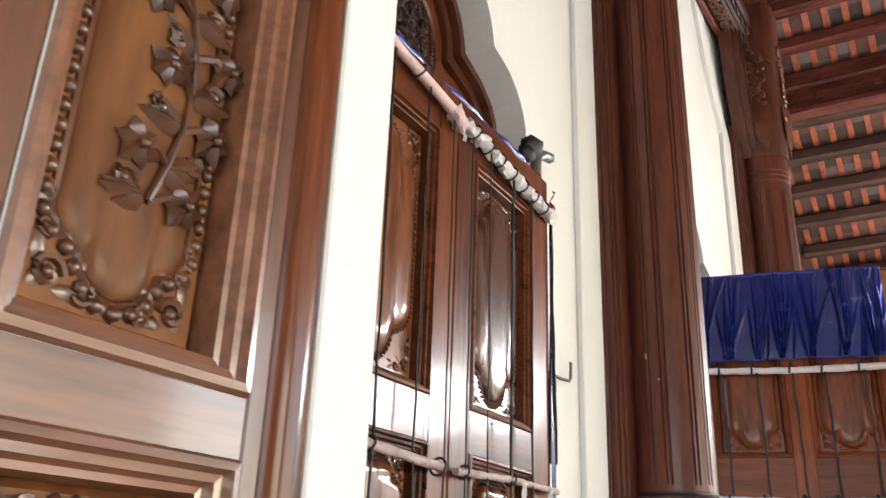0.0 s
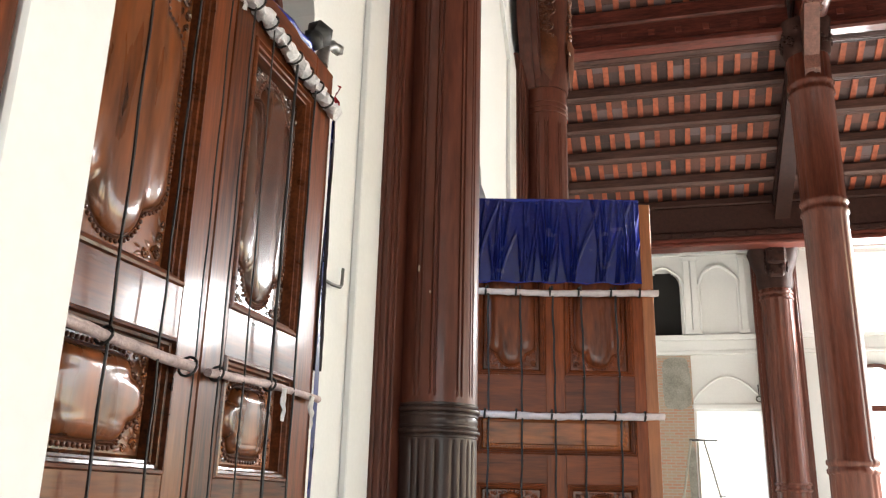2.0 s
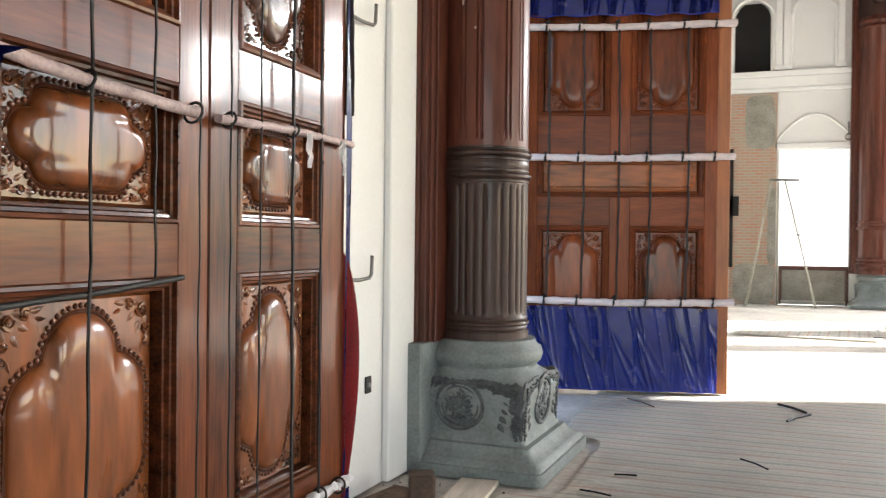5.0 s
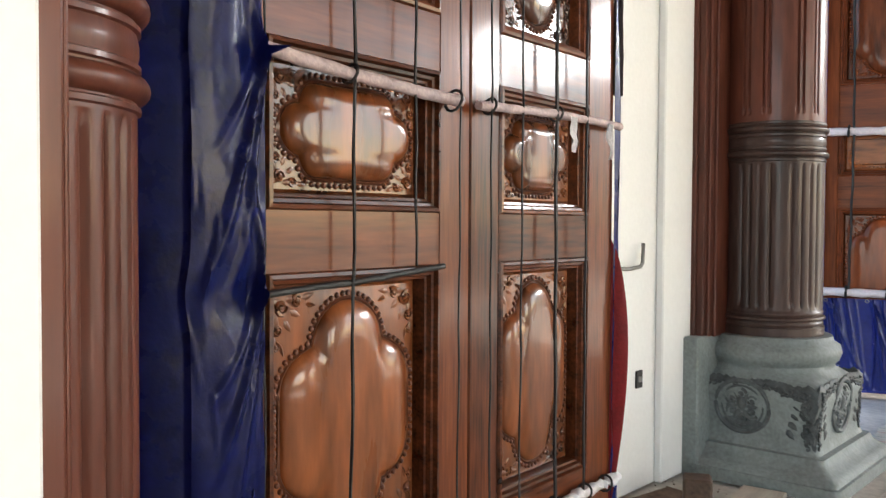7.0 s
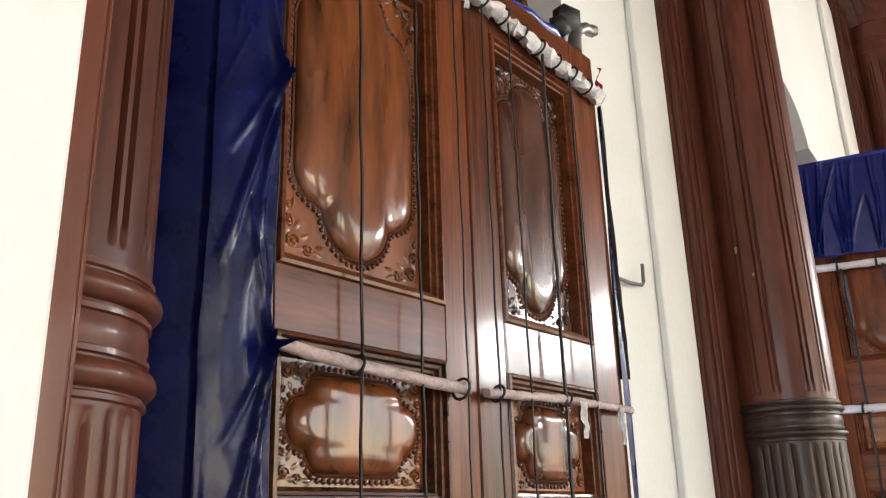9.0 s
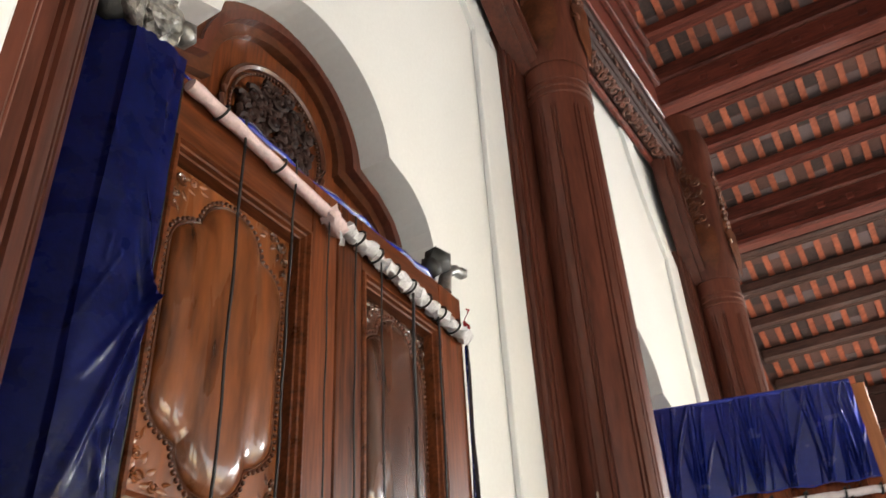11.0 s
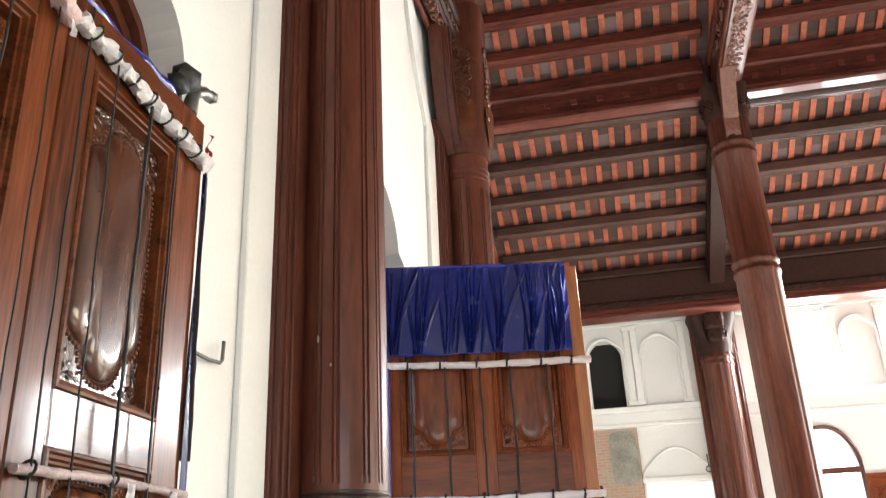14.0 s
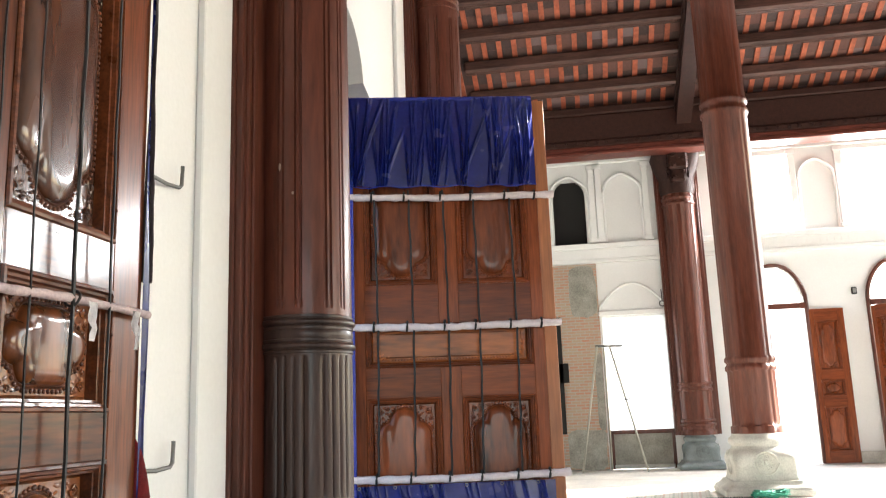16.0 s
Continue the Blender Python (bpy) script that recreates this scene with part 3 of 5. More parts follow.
# closing walls, floor edge and ceiling
# rear and right walls are out of view, their openings shaped to admit light
solid("wall_rear", boxes((-2.6, 0.0, -8.3, -8.0, 0, 12), (7.0, 14, -8.3, -8.0, 0, 12), (0.0, 7.0, -8.3, -8.0, 5.4, 12)), M_WALL, pose(0, 0, 0), "unseen white plastered rear wall with a wide opening added for light", "wall", kind="structure")
solid("wall_right", boxes((14, 14.3, -8.3, 0.5, 0, 16), (14, 14.3, 8.0, 13.2, 0, 16), (14, 14.3, 0.5, 8.0, 0, 1.6), (14, 14.3, 0.5, 8.0, 5.6, 16), (14, 14.3, 22.4, 22.9, 0, 12), (14, 14.3, 13.2, 22.4, 8.3, 12)), M_WALL, pose(0, 0, 0), "unseen white plastered right wall with wide openings added for light", "wall", kind="structure")


# ---- roof ----
def roof_z(y):
    return 15.63 - 0.42 * abs(y - 5.5)


def deck():
    bm = bmesh.new()
    for y0, y1 in ((-8.3, 5.5), (5.5, 23.5)):
        t = 0.05
        vs = [bm.verts.new(p) for p in ((-4.0, y0, roof_z(y0) + 0.32), (14.4, y0, roof_z(y0) + 0.32), (14.4, y1, roof_z(y1) + 0.32), (-4.0, y1, roof_z(y1) + 0.32))]
        up = [bm.verts.new(v.co + Vector((0, 0, t))) for v in vs]
        bm.faces.new(vs)
        bm.faces.new(up)
        for k in range(4):
            bm.faces.new((vs[k], vs[(k + 1) % 4], up[(k + 1) % 4], up[k]))
    for f in bm.faces:
        f.material_index = 0
    rs_ = random.Random(5)
    for i in range(49):
        xa, xb = -3.4 + 0.36 * i + 0.055, -3.4 + 0.36 * (i + 1) - 0.055
        y = -7.6
        while y < 22.9:
            ya, yb = y + 0.008, y + 0.33
            if not ya < 5.5 < yb:
                dz = rs_.uniform(0.0, 0.02)
                f = bm.faces.new([bm.verts.new((p, q, roof_z(q) + 0.29 + dz)) for p, q in ((xa, ya), (xb, ya), (xb, yb), (xa, yb))])
                f.material_index = 2
            y += 0.34
    for i in range(98):
        x = -3.4 + 0.36 * (i // 2)
        y0, y1 = ((-8.0, 5.5), (5.5, 23.3))[i % 2]
        w = 0.06
        b = [(x - w, y0, roof_z(y0) + 0.24), (x + w, y0, roof_z(y0) + 0.24), (x + w, y1, roof_z(y1) + 0.24), (x - w, y1, roof_z(y1) + 0.24)]
        lo = [bm.verts.new(p) for p in b]
        hi = [bm.verts.new((p[0], p[1], p[2] + 0.075)) for p in b]
        fs = [bm.faces.new(lo)]
        for k in range(4):
            fs.append(bm.faces.new((lo[k], lo[(k + 1) % 4], hi[(k + 1) % 4], hi[k])))
        for f in fs:
            f.material_index = 1
    return bm


solid("ceiling", deck(), [M_DECK, M_RAFTER, M_UNDER], pose(0, 0, 0), "sloping roof underside with orange-brown rafters over dark boards", "ceiling", kind="structure")


def purlin(x0, x1, y):
    """A purlin along x with a fillet planted on its underside."""
    bm = bmesh.new()
    z = roof_z(y)
    box(bm, x0, x1, y - 0.15, y + 0.15, z - 0.06, z + 0.24, 0.055)
    for s in (-1, 1):
        tube(bm, [(x0 + 0.3, y + s * 0.05, z - 0.062), (x1 - 0.3, y + s * 0.05, z - 0.062)], 0.016, 6)
    for e in (x0 + 0.3, x1 - 0.3):
        tube(bm, [(e, y - 0.06, z - 0.062), (e, y + 0.06, z - 0.062)], 0.016, 6)
    return bm


MAIN_Y = [5.9, 9.15, 12.4, 15.7]
def slope_beam(x):
    """A beam that follows the roof from the pillar head down to the far wall."""
    bm = bmesh.new()
    for hw, za, zb in ((0.15, -0.48, -0.1), (0.20, -0.22, 0.0), (0.18, -0.58, -0.46)):
        lo = [bm.verts.new(q) for q in ((x - hw, 15.5, roof_z(15.5) + za), (x + hw, 15.5, roof_z(15.5) + za), (x + hw, 22.3, roof_z(22.3) + za), (x - hw, 22.3, roof_z(22.3) + za))]
        hi = [bm.verts.new(v.co + Vector((0, 0, zb - za))) for v in lo]
        bm.faces.new(lo)
        bm.faces.new(hi)
        for k in range(4):
            bm.faces.new((lo[k], lo[(k + 1) % 4], hi[(k + 1) % 4], hi[k]))
    return bm


for x in (-2.9, 2.8, 8.3):
    solid("slope_beam", slope_beam(x), M_DULL, pose(0, 0, 0), "dark timber beam sloping from the pillar head to the far wall", "roof beam", "slope beams", "structure")
for x0, x1 in ((-2.2, 2.5), (3.1, 8.0), (8.6, 13.9)):
    for y in MAIN_Y:
        z = roof_z(y)
        mp = thing("main_purlin", pose((x0 + x1) / 2, y, z), "dark red-brown main purlin with moulded lower beam", "roof beam", "main purlins", "structure")
        h = (x1 - x0) / 2
        part("upper_beam", boxes((-h, h, -0.17, 0.17, -0.14, 0.24), bevel=0.04), M_BEAM, mp)
        web = part("web_board", boxes((-h, h, -0.09, 0.09, -0.60, -0.13), bevel=0.005), M_BEAM, mp)
        part("lower_beam", boxes((-h, h, -0.17, 0.17, -0.76, -0.58), bevel=0.045), M_BEAM, mp)
        for k in range(int(h * 2 / 0.55)):
            part("boss", boxes((-h + 0.3 + 0.55 * k, -h + 0.44 + 0.55 * k, -0.115, -0.085, -0.44, -0.30), bevel=0.012), M_BEAM, web)
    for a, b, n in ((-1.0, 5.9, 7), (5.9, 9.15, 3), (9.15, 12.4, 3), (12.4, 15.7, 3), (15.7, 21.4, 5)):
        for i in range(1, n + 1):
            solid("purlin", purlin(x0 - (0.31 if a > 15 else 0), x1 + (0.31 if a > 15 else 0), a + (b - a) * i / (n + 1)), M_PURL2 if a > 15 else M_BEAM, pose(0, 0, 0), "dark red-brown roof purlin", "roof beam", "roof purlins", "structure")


def carved_run(bm, x, y0, y1, z0, z1, nx, step=0.42):
    """Scrollwork along a beam's side (normal nx along x)."""
    y = y0 + step / 2
    k = 0
    g = (z1 - z0) * 0.5
    while y < y1:
        m = bmesh.new()
        scroll(m, 0, 0, g * 0.55, 0, 1 if k % 2 else -1, 0.5 * k, g * 0.13, 22, 1.4)
        scroll(m, step * 0.45, g * 0.25 * (1 if k % 2 else -1), g * 0.3, 0, -1 if k % 2 else 1, 1.0, g * 0.11, 18, 1.2)
        for v in m.verts:
            v.co = Vector((x + nx * -v.co.y, y + v.co.x, (z0 + z1) / 2 + v.co.z))
        me = bpy.data.meshes.new("t")
        m.to_mesh(me)
        m.free()
        bm.from_mesh(me)
        bpy.data.meshes.remove(me)
        y += step
        k += 1
    return bm


def wall_beam():
    th = thing("wall_beam", WALL, "dark carved timber beam along the wall over the columns", "roof beam", kind="structure")
    part("beam_body", boxes((0.10, 0.40, -13, 4.75, 8.62, 8.80), (0.02, 0.46, -13, 4.75, 8.80, 9.0), (0.14, 0.36, -13, 4.75, 8.56, 8.63), bevel=0.03), M_DULL, th)
    part("carving", carved_run(bmesh.new(), 0.41, -1.5, 4.5, 8.6, 8.82, 1, 0.24), M_BEAMC, th, "scrolled carving along the beam")
    part("beam_foot", boxes((0.06, 0.14, -13, 4.75, 8.54, 8.66), bevel=0.02), M_BEAM, th)
    bm = bmesh.new()
    for k in range(40):
        m = bmesh.new()
        scroll(m, 0, 0, 0.075, 0, 1 if k % 2 else -1, k * 0.8, 0.018, 22, 1.3)
        scroll(m, 0.05, 0.08, 0.045, 0, -1 if k % 2 else 1, k * 1.3, 0.015, 18, 1.2)
        for v in m.verts:
            v.co = Vector((0.25 + v.co.x, -1.5 + 0.155 * k + v.co.z, 8.55 + v.co.y))
        me = bpy.data.meshes.new("t")
        m.to_mesh(me)
        m.free()
        bm.from_mesh(me)
        bpy.data.meshes.remove(me)
    part("soffit_carving", bm, M_BEAMC, th)
    return th


wall_beam()
gb = thing("gable_boarding", WALL, "dark timber boarding between the wall beam and the roof", "boarding", kind="structure")
part("board_face", boxes((0.0, 0.10, -13, 5.2, 8.98, 15.9)), M_BEAM, gb)
for i in range(5):
    part("rail", boxes((0.10, 0.20, -13, 5.2, 9.2 + 0.9 * i, 9.36 + 0.9 * i), bevel=0.02), M_BEAM, gb)
part("carving", carved_run(bmesh.new(), 0.12, -1.5, 4.8, 9.4, 10.05, 1), M_BEAMC, gb)


def row_beam(x):
    th = thing("row_beam", pose(0, 0, 0), "heavy carved timber beam along the pillar row", "roof beam", "row beams", "structure")
    part("beam_body", boxes((x - 0.26, x + 0.26, -8, 15.7, 10.75, 11.3), (x - 0.32, x + 0.32, -8, 15.7, 11.3, 11.5), bevel=0.03), M_BEAM, th)
    part("soffit", boxes((x - 0.2, x + 0.2, -8, 15.3, 10.71, 10.755), bevel=0.01), M_BEAMC, th, "carved paler underside of the beam")
    bm = bmesh.new()
    y = 4.0
    k = 0
    while y < 15.1:
        m = bmesh.new()
        scroll(m, -0.07, 0, 0.075, 0, 1 if k % 2 else -1, k * 1.1, 0.018, 24, 1.4)
        scroll(m, 0.08, 0.06, 0.06, 0, -1 if k % 2 else 1, k * 0.7, 0.016, 22, 1.3)
        scroll(m, 0.0, 0.10, 0.04, 0, 1 if k % 2 else -1, k * 1.9, 0.014, 16, 1.1)
        for v in m.verts:
            v.co = Vector((x + v.co.x, y + v.co.z, 10.70 + v.co.y))
        me = bpy.data.meshes.new("t")
        m.to_mesh(me)
        m.free()
        bm.from_mesh(me)
        bpy.data.meshes.remove(me)
        y += 0.19
        k += 1
    part("soffit_carving", bm, M_BEAMC, th)
    for s in (-1, 1):
        part("carving", carved_run(bmesh.new(), x + s * 0.27, 4.0, 15.0, 10.8, 11.3, s), M_BEAMC, th)
    return th


for x in (-2.75, 2.9, 8.3):
    row_beam(x)
eb = thing("eave_beam", pose(0, 0, 0), "dark carved timber eave beam above the far wall", "roof beam", kind="structure")
part("beam_body", boxes((-2.2, 13.9, 21.1, 21.5, 8.25, 8.95), (-2.2, 13.9, 21.05, 21.5, 8.95, 9.15), (-2.2, 13.9, 21.04, 21.5, 8.08, 8.25), bevel=0.03), M_DULL, eb)
part("lower_moulding", boxes((-2.2, 13.9, 21.0, 21.55, 7.85, 7.95), (-2.2, 13.9, 21.03, 21.52, 7.95, 8.08), bevel=0.025), M_BEAM, eb, "red-brown lower moulding")
bm = bmesh.new()
for k in range(46):
    scroll(bm, -2.0 + 0.26 * k, 8.17, 0.06, 21.035, 1 if k % 2 else -1, 0.7 * k, 0.017, 14, 1.2)
part("carving", bm, M_DULL, eb)


# ---- columns ----
def reeds(th):
    """Depth of the reeding at an angle: a broad reed, then three narrow ones, six times round."""
    k = (th * 3 / math.pi + 0.2) % 1.0
    for a, b, deep in ((0.0, 0.43, 0.028), (0.43, 0.62, 0.022), (0.62, 0.81, 0.022), (0.81, 1.0, 0.022)):
        if a <= k <= b:
            u = 2 * (k - a) / (b - a) - 1
            return -deep * (1 - math.sqrt(max(0.0, 1 - abs(u) ** 3.0)))
    return 0.0


def sunk_lines(th):
    """Paired sunk lines between the broad faces of the upper shaft."""
    k = (th * 3 / math.pi + 0.2) % 1.0
    return -0.014 if (0.45 < k < 0.505 or 0.56 < k < 0.60 or 0.83 < k < 0.87 or 0.925 < k < 0.98) else 0.0


def shaft_skin(sections, wave):
    return loft(bmesh.new(), sections, 264, wave=wave)


def torus_rows(z, r, h, out):
    """A half-round ring between two fillets."""
    rows = [(z - h / 2 - 0.026, r, 2), (z - h / 2 - 0.022, r + 0.3 * out, 2), (z - h / 2 - 0.010, r + 0.3 * out, 2), (z - h / 2 - 0.006, r + 0.02 * out, 2)]
    rows += [(z - h / 2 * math.cos(math.pi * i / 8), r + out * math.sin(math.pi * i / 8), 2) for i in range(9)]
    rows += [(z + h / 2 + 0.006, r + 0.02 * out, 2), (z + h / 2 + 0.010, r + 0.3 * out, 2), (z + h / 2 + 0.022, r + 0.3 * out, 2), (z + h / 2 + 0.026, r, 2)]
    return rows


def fade(z, a, b, e):
    """0 at the ends of a stretch, 1 a little way inside it."""
    k = min(1.0, max(0.0, min(z - a, b - z) / e))
    return math.sqrt(k)


def stretch_rows(a, b, r, e, r1=None):
    r1 = r if r1 is None else r1
    return [(a, r, 2)] + [(a + e * k, r, 2) for k in (0.1, 0.25, 0.5, 1.0)] + [(b - e * k, r1, 2) for k in (1.0, 0.5, 0.25, 0.1)] + [(b, r1, 2)]


def lower_shaft(r, base, f0, f1):
    rows = [(base, r + 0.012, 2), (base + 0.06, r + 0.012, 2), (base + 0.064, r, 2)]
    rows += torus_rows(f0 - 0.062, r, 0.03, 0.016)
    rows += stretch_rows(f0, f1, r, 0.05) + [(f1 + 0.004, r, 2)]
    return shaft_skin(rows, lambda th, z: reeds(th) * fade(z, f0, f1, 0.05))


def ring_band(r, f1, lo, hi, h, out):
    rows = [(f1 + 0.004, r, 2)] + torus_rows(lo, r, h, out)
    mid = (lo + hi) / 2
    rows += [(mid - 0.01, r + 0.005, 2), (mid + 0.01, r + 0.005, 2)] + torus_rows(hi, r, h, out)
    return loft(bmesh.new(), rows, 96), rows[-1][0]


def upper_shaft(r, z0, z1, ring_top):
    rows = [(z0, r, 2), (z0 + 0.03, r, 2)] + stretch_rows(z0 + 0.04, ring_top - 0.12, r, 0.06, r - 0.01)
    for i in range(3):
        rows += torus_rows(ring_top + 0.075 * i, r - 0.01, 0.022, 0.014)[4:13]
    rows += [(ring_top + 0.25, r - 0.01, 2), (z1, r - 0.01, 2)]
    return shaft_skin(rows, lambda th, z: sunk_lines(th) * fade(z, z0 + 0.04, ring_top - 0.12, 0.06))


def stone_base(s=1.0):
    sec = [(0, 0.60, 60), (0.10, 0.60, 60), (0.105, 0.585, 60), (0.135, 0.58, 60), (0.16, 0.54, 50), (0.20, 0.50, 50), (0.235, 0.48, 50), (0.26, 0.475, 50), (0.265, 0.44, 40),
           (0.30, 0.425, 30), (0.38, 0.42, 22), (0.46, 0.43, 16), (0.53, 0.445, 10), (0.59, 0.435, 5), (0.635, 0.40, 2.6), (0.655, 0.375, 2.2),
           (0.68, 0.375, 2), (0.70, 0.40, 2), (0.74, 0.415, 2), (0.78, 0.405, 2), (0.80, 0.37, 2), (0.83, 0.36, 2), (0.835, 0.33, 2)]
    sec = [(z * 0.74 if z < 0.262 else 0.194 + (z - 0.262) * 1.119, a, n) for z, a, n in sec]
    return loft(bmesh.new(), [(z * s, a * s, n) for z, a, n in sec], 120)


def base_relief(s=1.0, corner=False):
    """A round medallion with leaf curls on each face, or the stained cloud wings at the corners."""
    bm = bmesh.new()
    rs_ = random.Random(8)
    for face in range(4):
        m = bmesh.new()
        if corner:
            for sx in (-1, 1):
                for i in range(26):
                    k = i / 25
                    # the wing runs along the shoulder to the corner, then down beside it
                    x, z, q = (0.06 + 0.62 * k, 0.565 - 0.12 * max(0, k - 0.15), 0.028 + 0.035 * k) if k < 0.5 else (0.375 + 0.008 * math.sin(9 * k), 0.545 - 0.62 * (k - 0.5), 0.052 - 0.045 * (k - 0.5))
                    x += rs_.uniform(-0.012, 0.012)
                    ball(m, (sx * x, 0.016, z), q * 1.35, (1.0, 0.26, 1.0))
                    scroll(m, sx * (x - 0.01), z, q * 0.6, 0.003, sx * (-1) ** i, 2.1 * i, q * 0.2, 10, 1.1)
                for i in range(5):
                    leaf_blade(m, sx * (0.30 - 0.01 * i), 0.53 - 0.05 * i, math.pi / 2 - sx * (2.2 + 0.1 * i), 0.07, 0.04, 0.004, 0.012)
        else:
            for q, r, y in ((0.16, 0.014, 0.0), (0.125, 0.007, 0.002)):
                tube(m, [(q * math.cos(a), y, 0.43 + 0.97 * q * math.sin(a)) for a in [2 * math.pi * i / 28 for i in range(28)]], r, 6, closed=True)
            hub = m.verts.new((0, 0.004, 0.43))
            rim = [m.verts.new((0.15 * math.cos(a), 0.006, 0.43 + 0.146 * math.sin(a))) for a in [2 * math.pi * i / 28 for i in range(28)]]
            for i in range(28):
                m.faces.new((hub, rim[i], rim[(i + 1) % 28]))
            for i in range(6):
                a = 2 * math.pi * i / 6 + 0.5
                scroll(m, 0.07 * math.cos(a), 0.43 + 0.07 * math.sin(a), 0.034, 0.002, (-1) ** i, a, 0.011, 16, 1.3)
                leaf_blade(m, 0.02 * math.cos(a + 0.5), 0.43 + 0.02 * math.sin(a + 0.5), a + 0.5, 0.09, 0.045, 0.002, 0.014)
            ball(m, (0, 0.0, 0.45), 0.036, (1, 0.6, 1.5))
        rot = Matrix.Rotation(face * math.pi / 2, 4, "Z")
        for v in m.verts:
            lean = -0.428 - 0.10 * max(0.0, v.co.z - 0.40) if v.co.z < 0.53 else -0.441
            v.co = rot @ Vector((v.co.x * s, (lean + v.co.y) * s, v.co.z * s))
        me = bpy.data.meshes.new("t")
        m.to_mesh(me)
        m.free()
        bm.from_mesh(me)
        bpy.data.meshes.remove(me)
    return bm


def bracket(side, reach=1.0):
    """A corbel beside a column's head: a concave curve with stepped mouldings round a sunk panel."""
    bm = bmesh.new()
    curve = [(0.0, 6.85), (0.14, 6.98), (0.32, 7.14), (0.52, 7.38), (0.68, 7.62), (0.82, 7.92), (0.95, 8.25), (1.05, 8.6)]
    curve = [(p * reach, z) for p, z in curve]
    for d0, d1, x1 in ((0.0, 0.045, 0.17), (0.045, 0.085, 0.25), (0.085, 0.125, 0.21), (0.125, 0.17, 0.27), (0.17, 2.0, 0.13)):
        A, B = [], []
        for p, z in curve:
            for k, d in ((A, d0), (B, d1)):
                k.append((side * max(0.25, 0.30 + p - d), z))
        for i in range(len(curve) - 1):
            q = [A[i], A[i + 1], B[i + 1], B[i]]
            lo = [bm.verts.new((0.0, a, b)) for a, b in q]
            hi = [bm.verts.new((x1, a, b)) for a, b in q]
            bm.faces.new(hi)
            bm.faces.new((lo[0], lo[1], hi[1], hi[0]))
            bm.faces.new((lo[2], lo[3], hi[3], hi[2]))
    return bm


def wall_column(yc, flutes, lo, hi, ring, reach=1.0, low=0.0):
    """flutes: the reeded stretch; lo, hi: the two rings above it; ring: their height and projection."""
    th = thing("wall_column", WALL @ pose(0.345, yc, 0), "dark red-brown engaged timber column on a carved grey stone base", "column", "wall columns")
    r = 0.30
    wood = M_COL if low else M_DUSTY
    part("lower_shaft", lower_shaft(r, 0.825 - low, *flutes), wood, th, "reeded lower shaft dulled with dust")
    band, top = ring_band(r, flutes[1], lo, hi, *ring)
    part("ring_band", band, wood, th)
    part("upper_shaft", upper_shaft(r, top, 9.6, 6.5), M_COL, th)
    pil = bmesh.new()
    for h, x in ((0.51, -0.27), (0.488, -0.225), (0.470, -0.245), (0.452, -0.205), (0.425, -0.235), (0.405, -0.185), (0.37, -0.205)):
        box(pil, -0.35, x, -h, h, 0.82, 7.3, 0.007)
    part("back_board", pil, M_COL, th, "moulded timber board behind the column")
    flat = Matrix.Diagonal((1, 1, 1 - low / 0.83, 1))
    foot = part("stone_base", stone_base(), M_STONE, th, "blue-grey carved stone base", m=flat)
    part("base_medallion", base_relief(), M_STAIN, foot, "dark-stained round medallion")
    part("corner_scrolls", base_relief(1.0, True), M_STAIN, foot, "dark-stained cloud scrolls")
    part("stone_back", boxes((-0.35, -0.20, -0.60, 0.60, 0.0, 0.83), bevel=0.01), M_STONE, th)
    for s in (-1, 1):
        part("corbel", bracket(s, reach), M_COL, th, "dark moulded corbel curving up to the beam", m=pose(-0.25, 0, 0))
    part("capital", loft(bmesh.new(), [(6.85, 0.31, 2), (6.95, 0.325, 2), (7.2, 0.33, 2.2), (7.45, 0.335, 2.6), (8.2, 0.345, 3), (9.2, 0.36, 4)], 48), M_COL, th)
    bm = bmesh.new()
    rs_ = random.Random(17)
    m = bmesh.new()
    leaf_blade(m, 0.0, 7.75, -math.pi / 2, 0.85, 0.34, 0.0, 0.07)
    for i in range(30):
        k = i / 29
        x, z = rs_.uniform(-0.15, 0.15) * (0.5 + 0.5 * k), 7.35 + 1.2 * k
        scroll(m, x, z, rs_.uniform(0.04, 0.08), -0.01, (-1) ** i, 1.7 * i, 0.018, 14, 1.2)
        leaf_blade(m, x, z, rs_.uniform(-2.6, -0.5), rs_.uniform(0.12, 0.22), 0.08, 0.02, 0.04)
    for turn in (10, 90, 170):
        rot = Matrix.Rotation(radians(turn), 4, "Z")
        for f in m.faces:
            bm.faces.new([bm.verts.new(rot @ Vector((v.co.x, v.co.y - 0.345, v.co.z))) for v in f.verts]).smooth = True
    m.free()
    bmesh.ops.remove_doubles(bm, verts=bm.verts, dist=0.0005)
    part("capital_carving", bm, M_CARVE, th, "carved hanging leaf and scrolls")
    return th


wall_column(-4.6, (0.46, 1.735), 1.803, 1.985, (0.062, 0.030), low=0.5)
middle_column = wall_column(0.0, (1.0, 1.875), 1.932, 2.080, (0.040, 0.022))
M_CHIP = mat("bare_wood_chip", (0.45, 0.36, 0.29), 0.7, vary=0.2, bump=0.2)
for turn, z, h in ((-101.6, 3.08, 2.4), (-84.1, 2.9, 1.2)):
    a = radians(turn)
    chip = bmesh.new()
    ball(chip, (0.0, 0.0, 0.0), 0.013, (0.25, 0.8, h))
    part("chip", chip, M_CHIP, middle_column, "pale chip in the varnish", pose(0.297 * math.cos(a), 0.297 * math.sin(a), z, 0, 0, turn))
wall_column(4.6, (1.0, 1.875), 1.932, 2.080, (0.040, 0.022), 0.5)


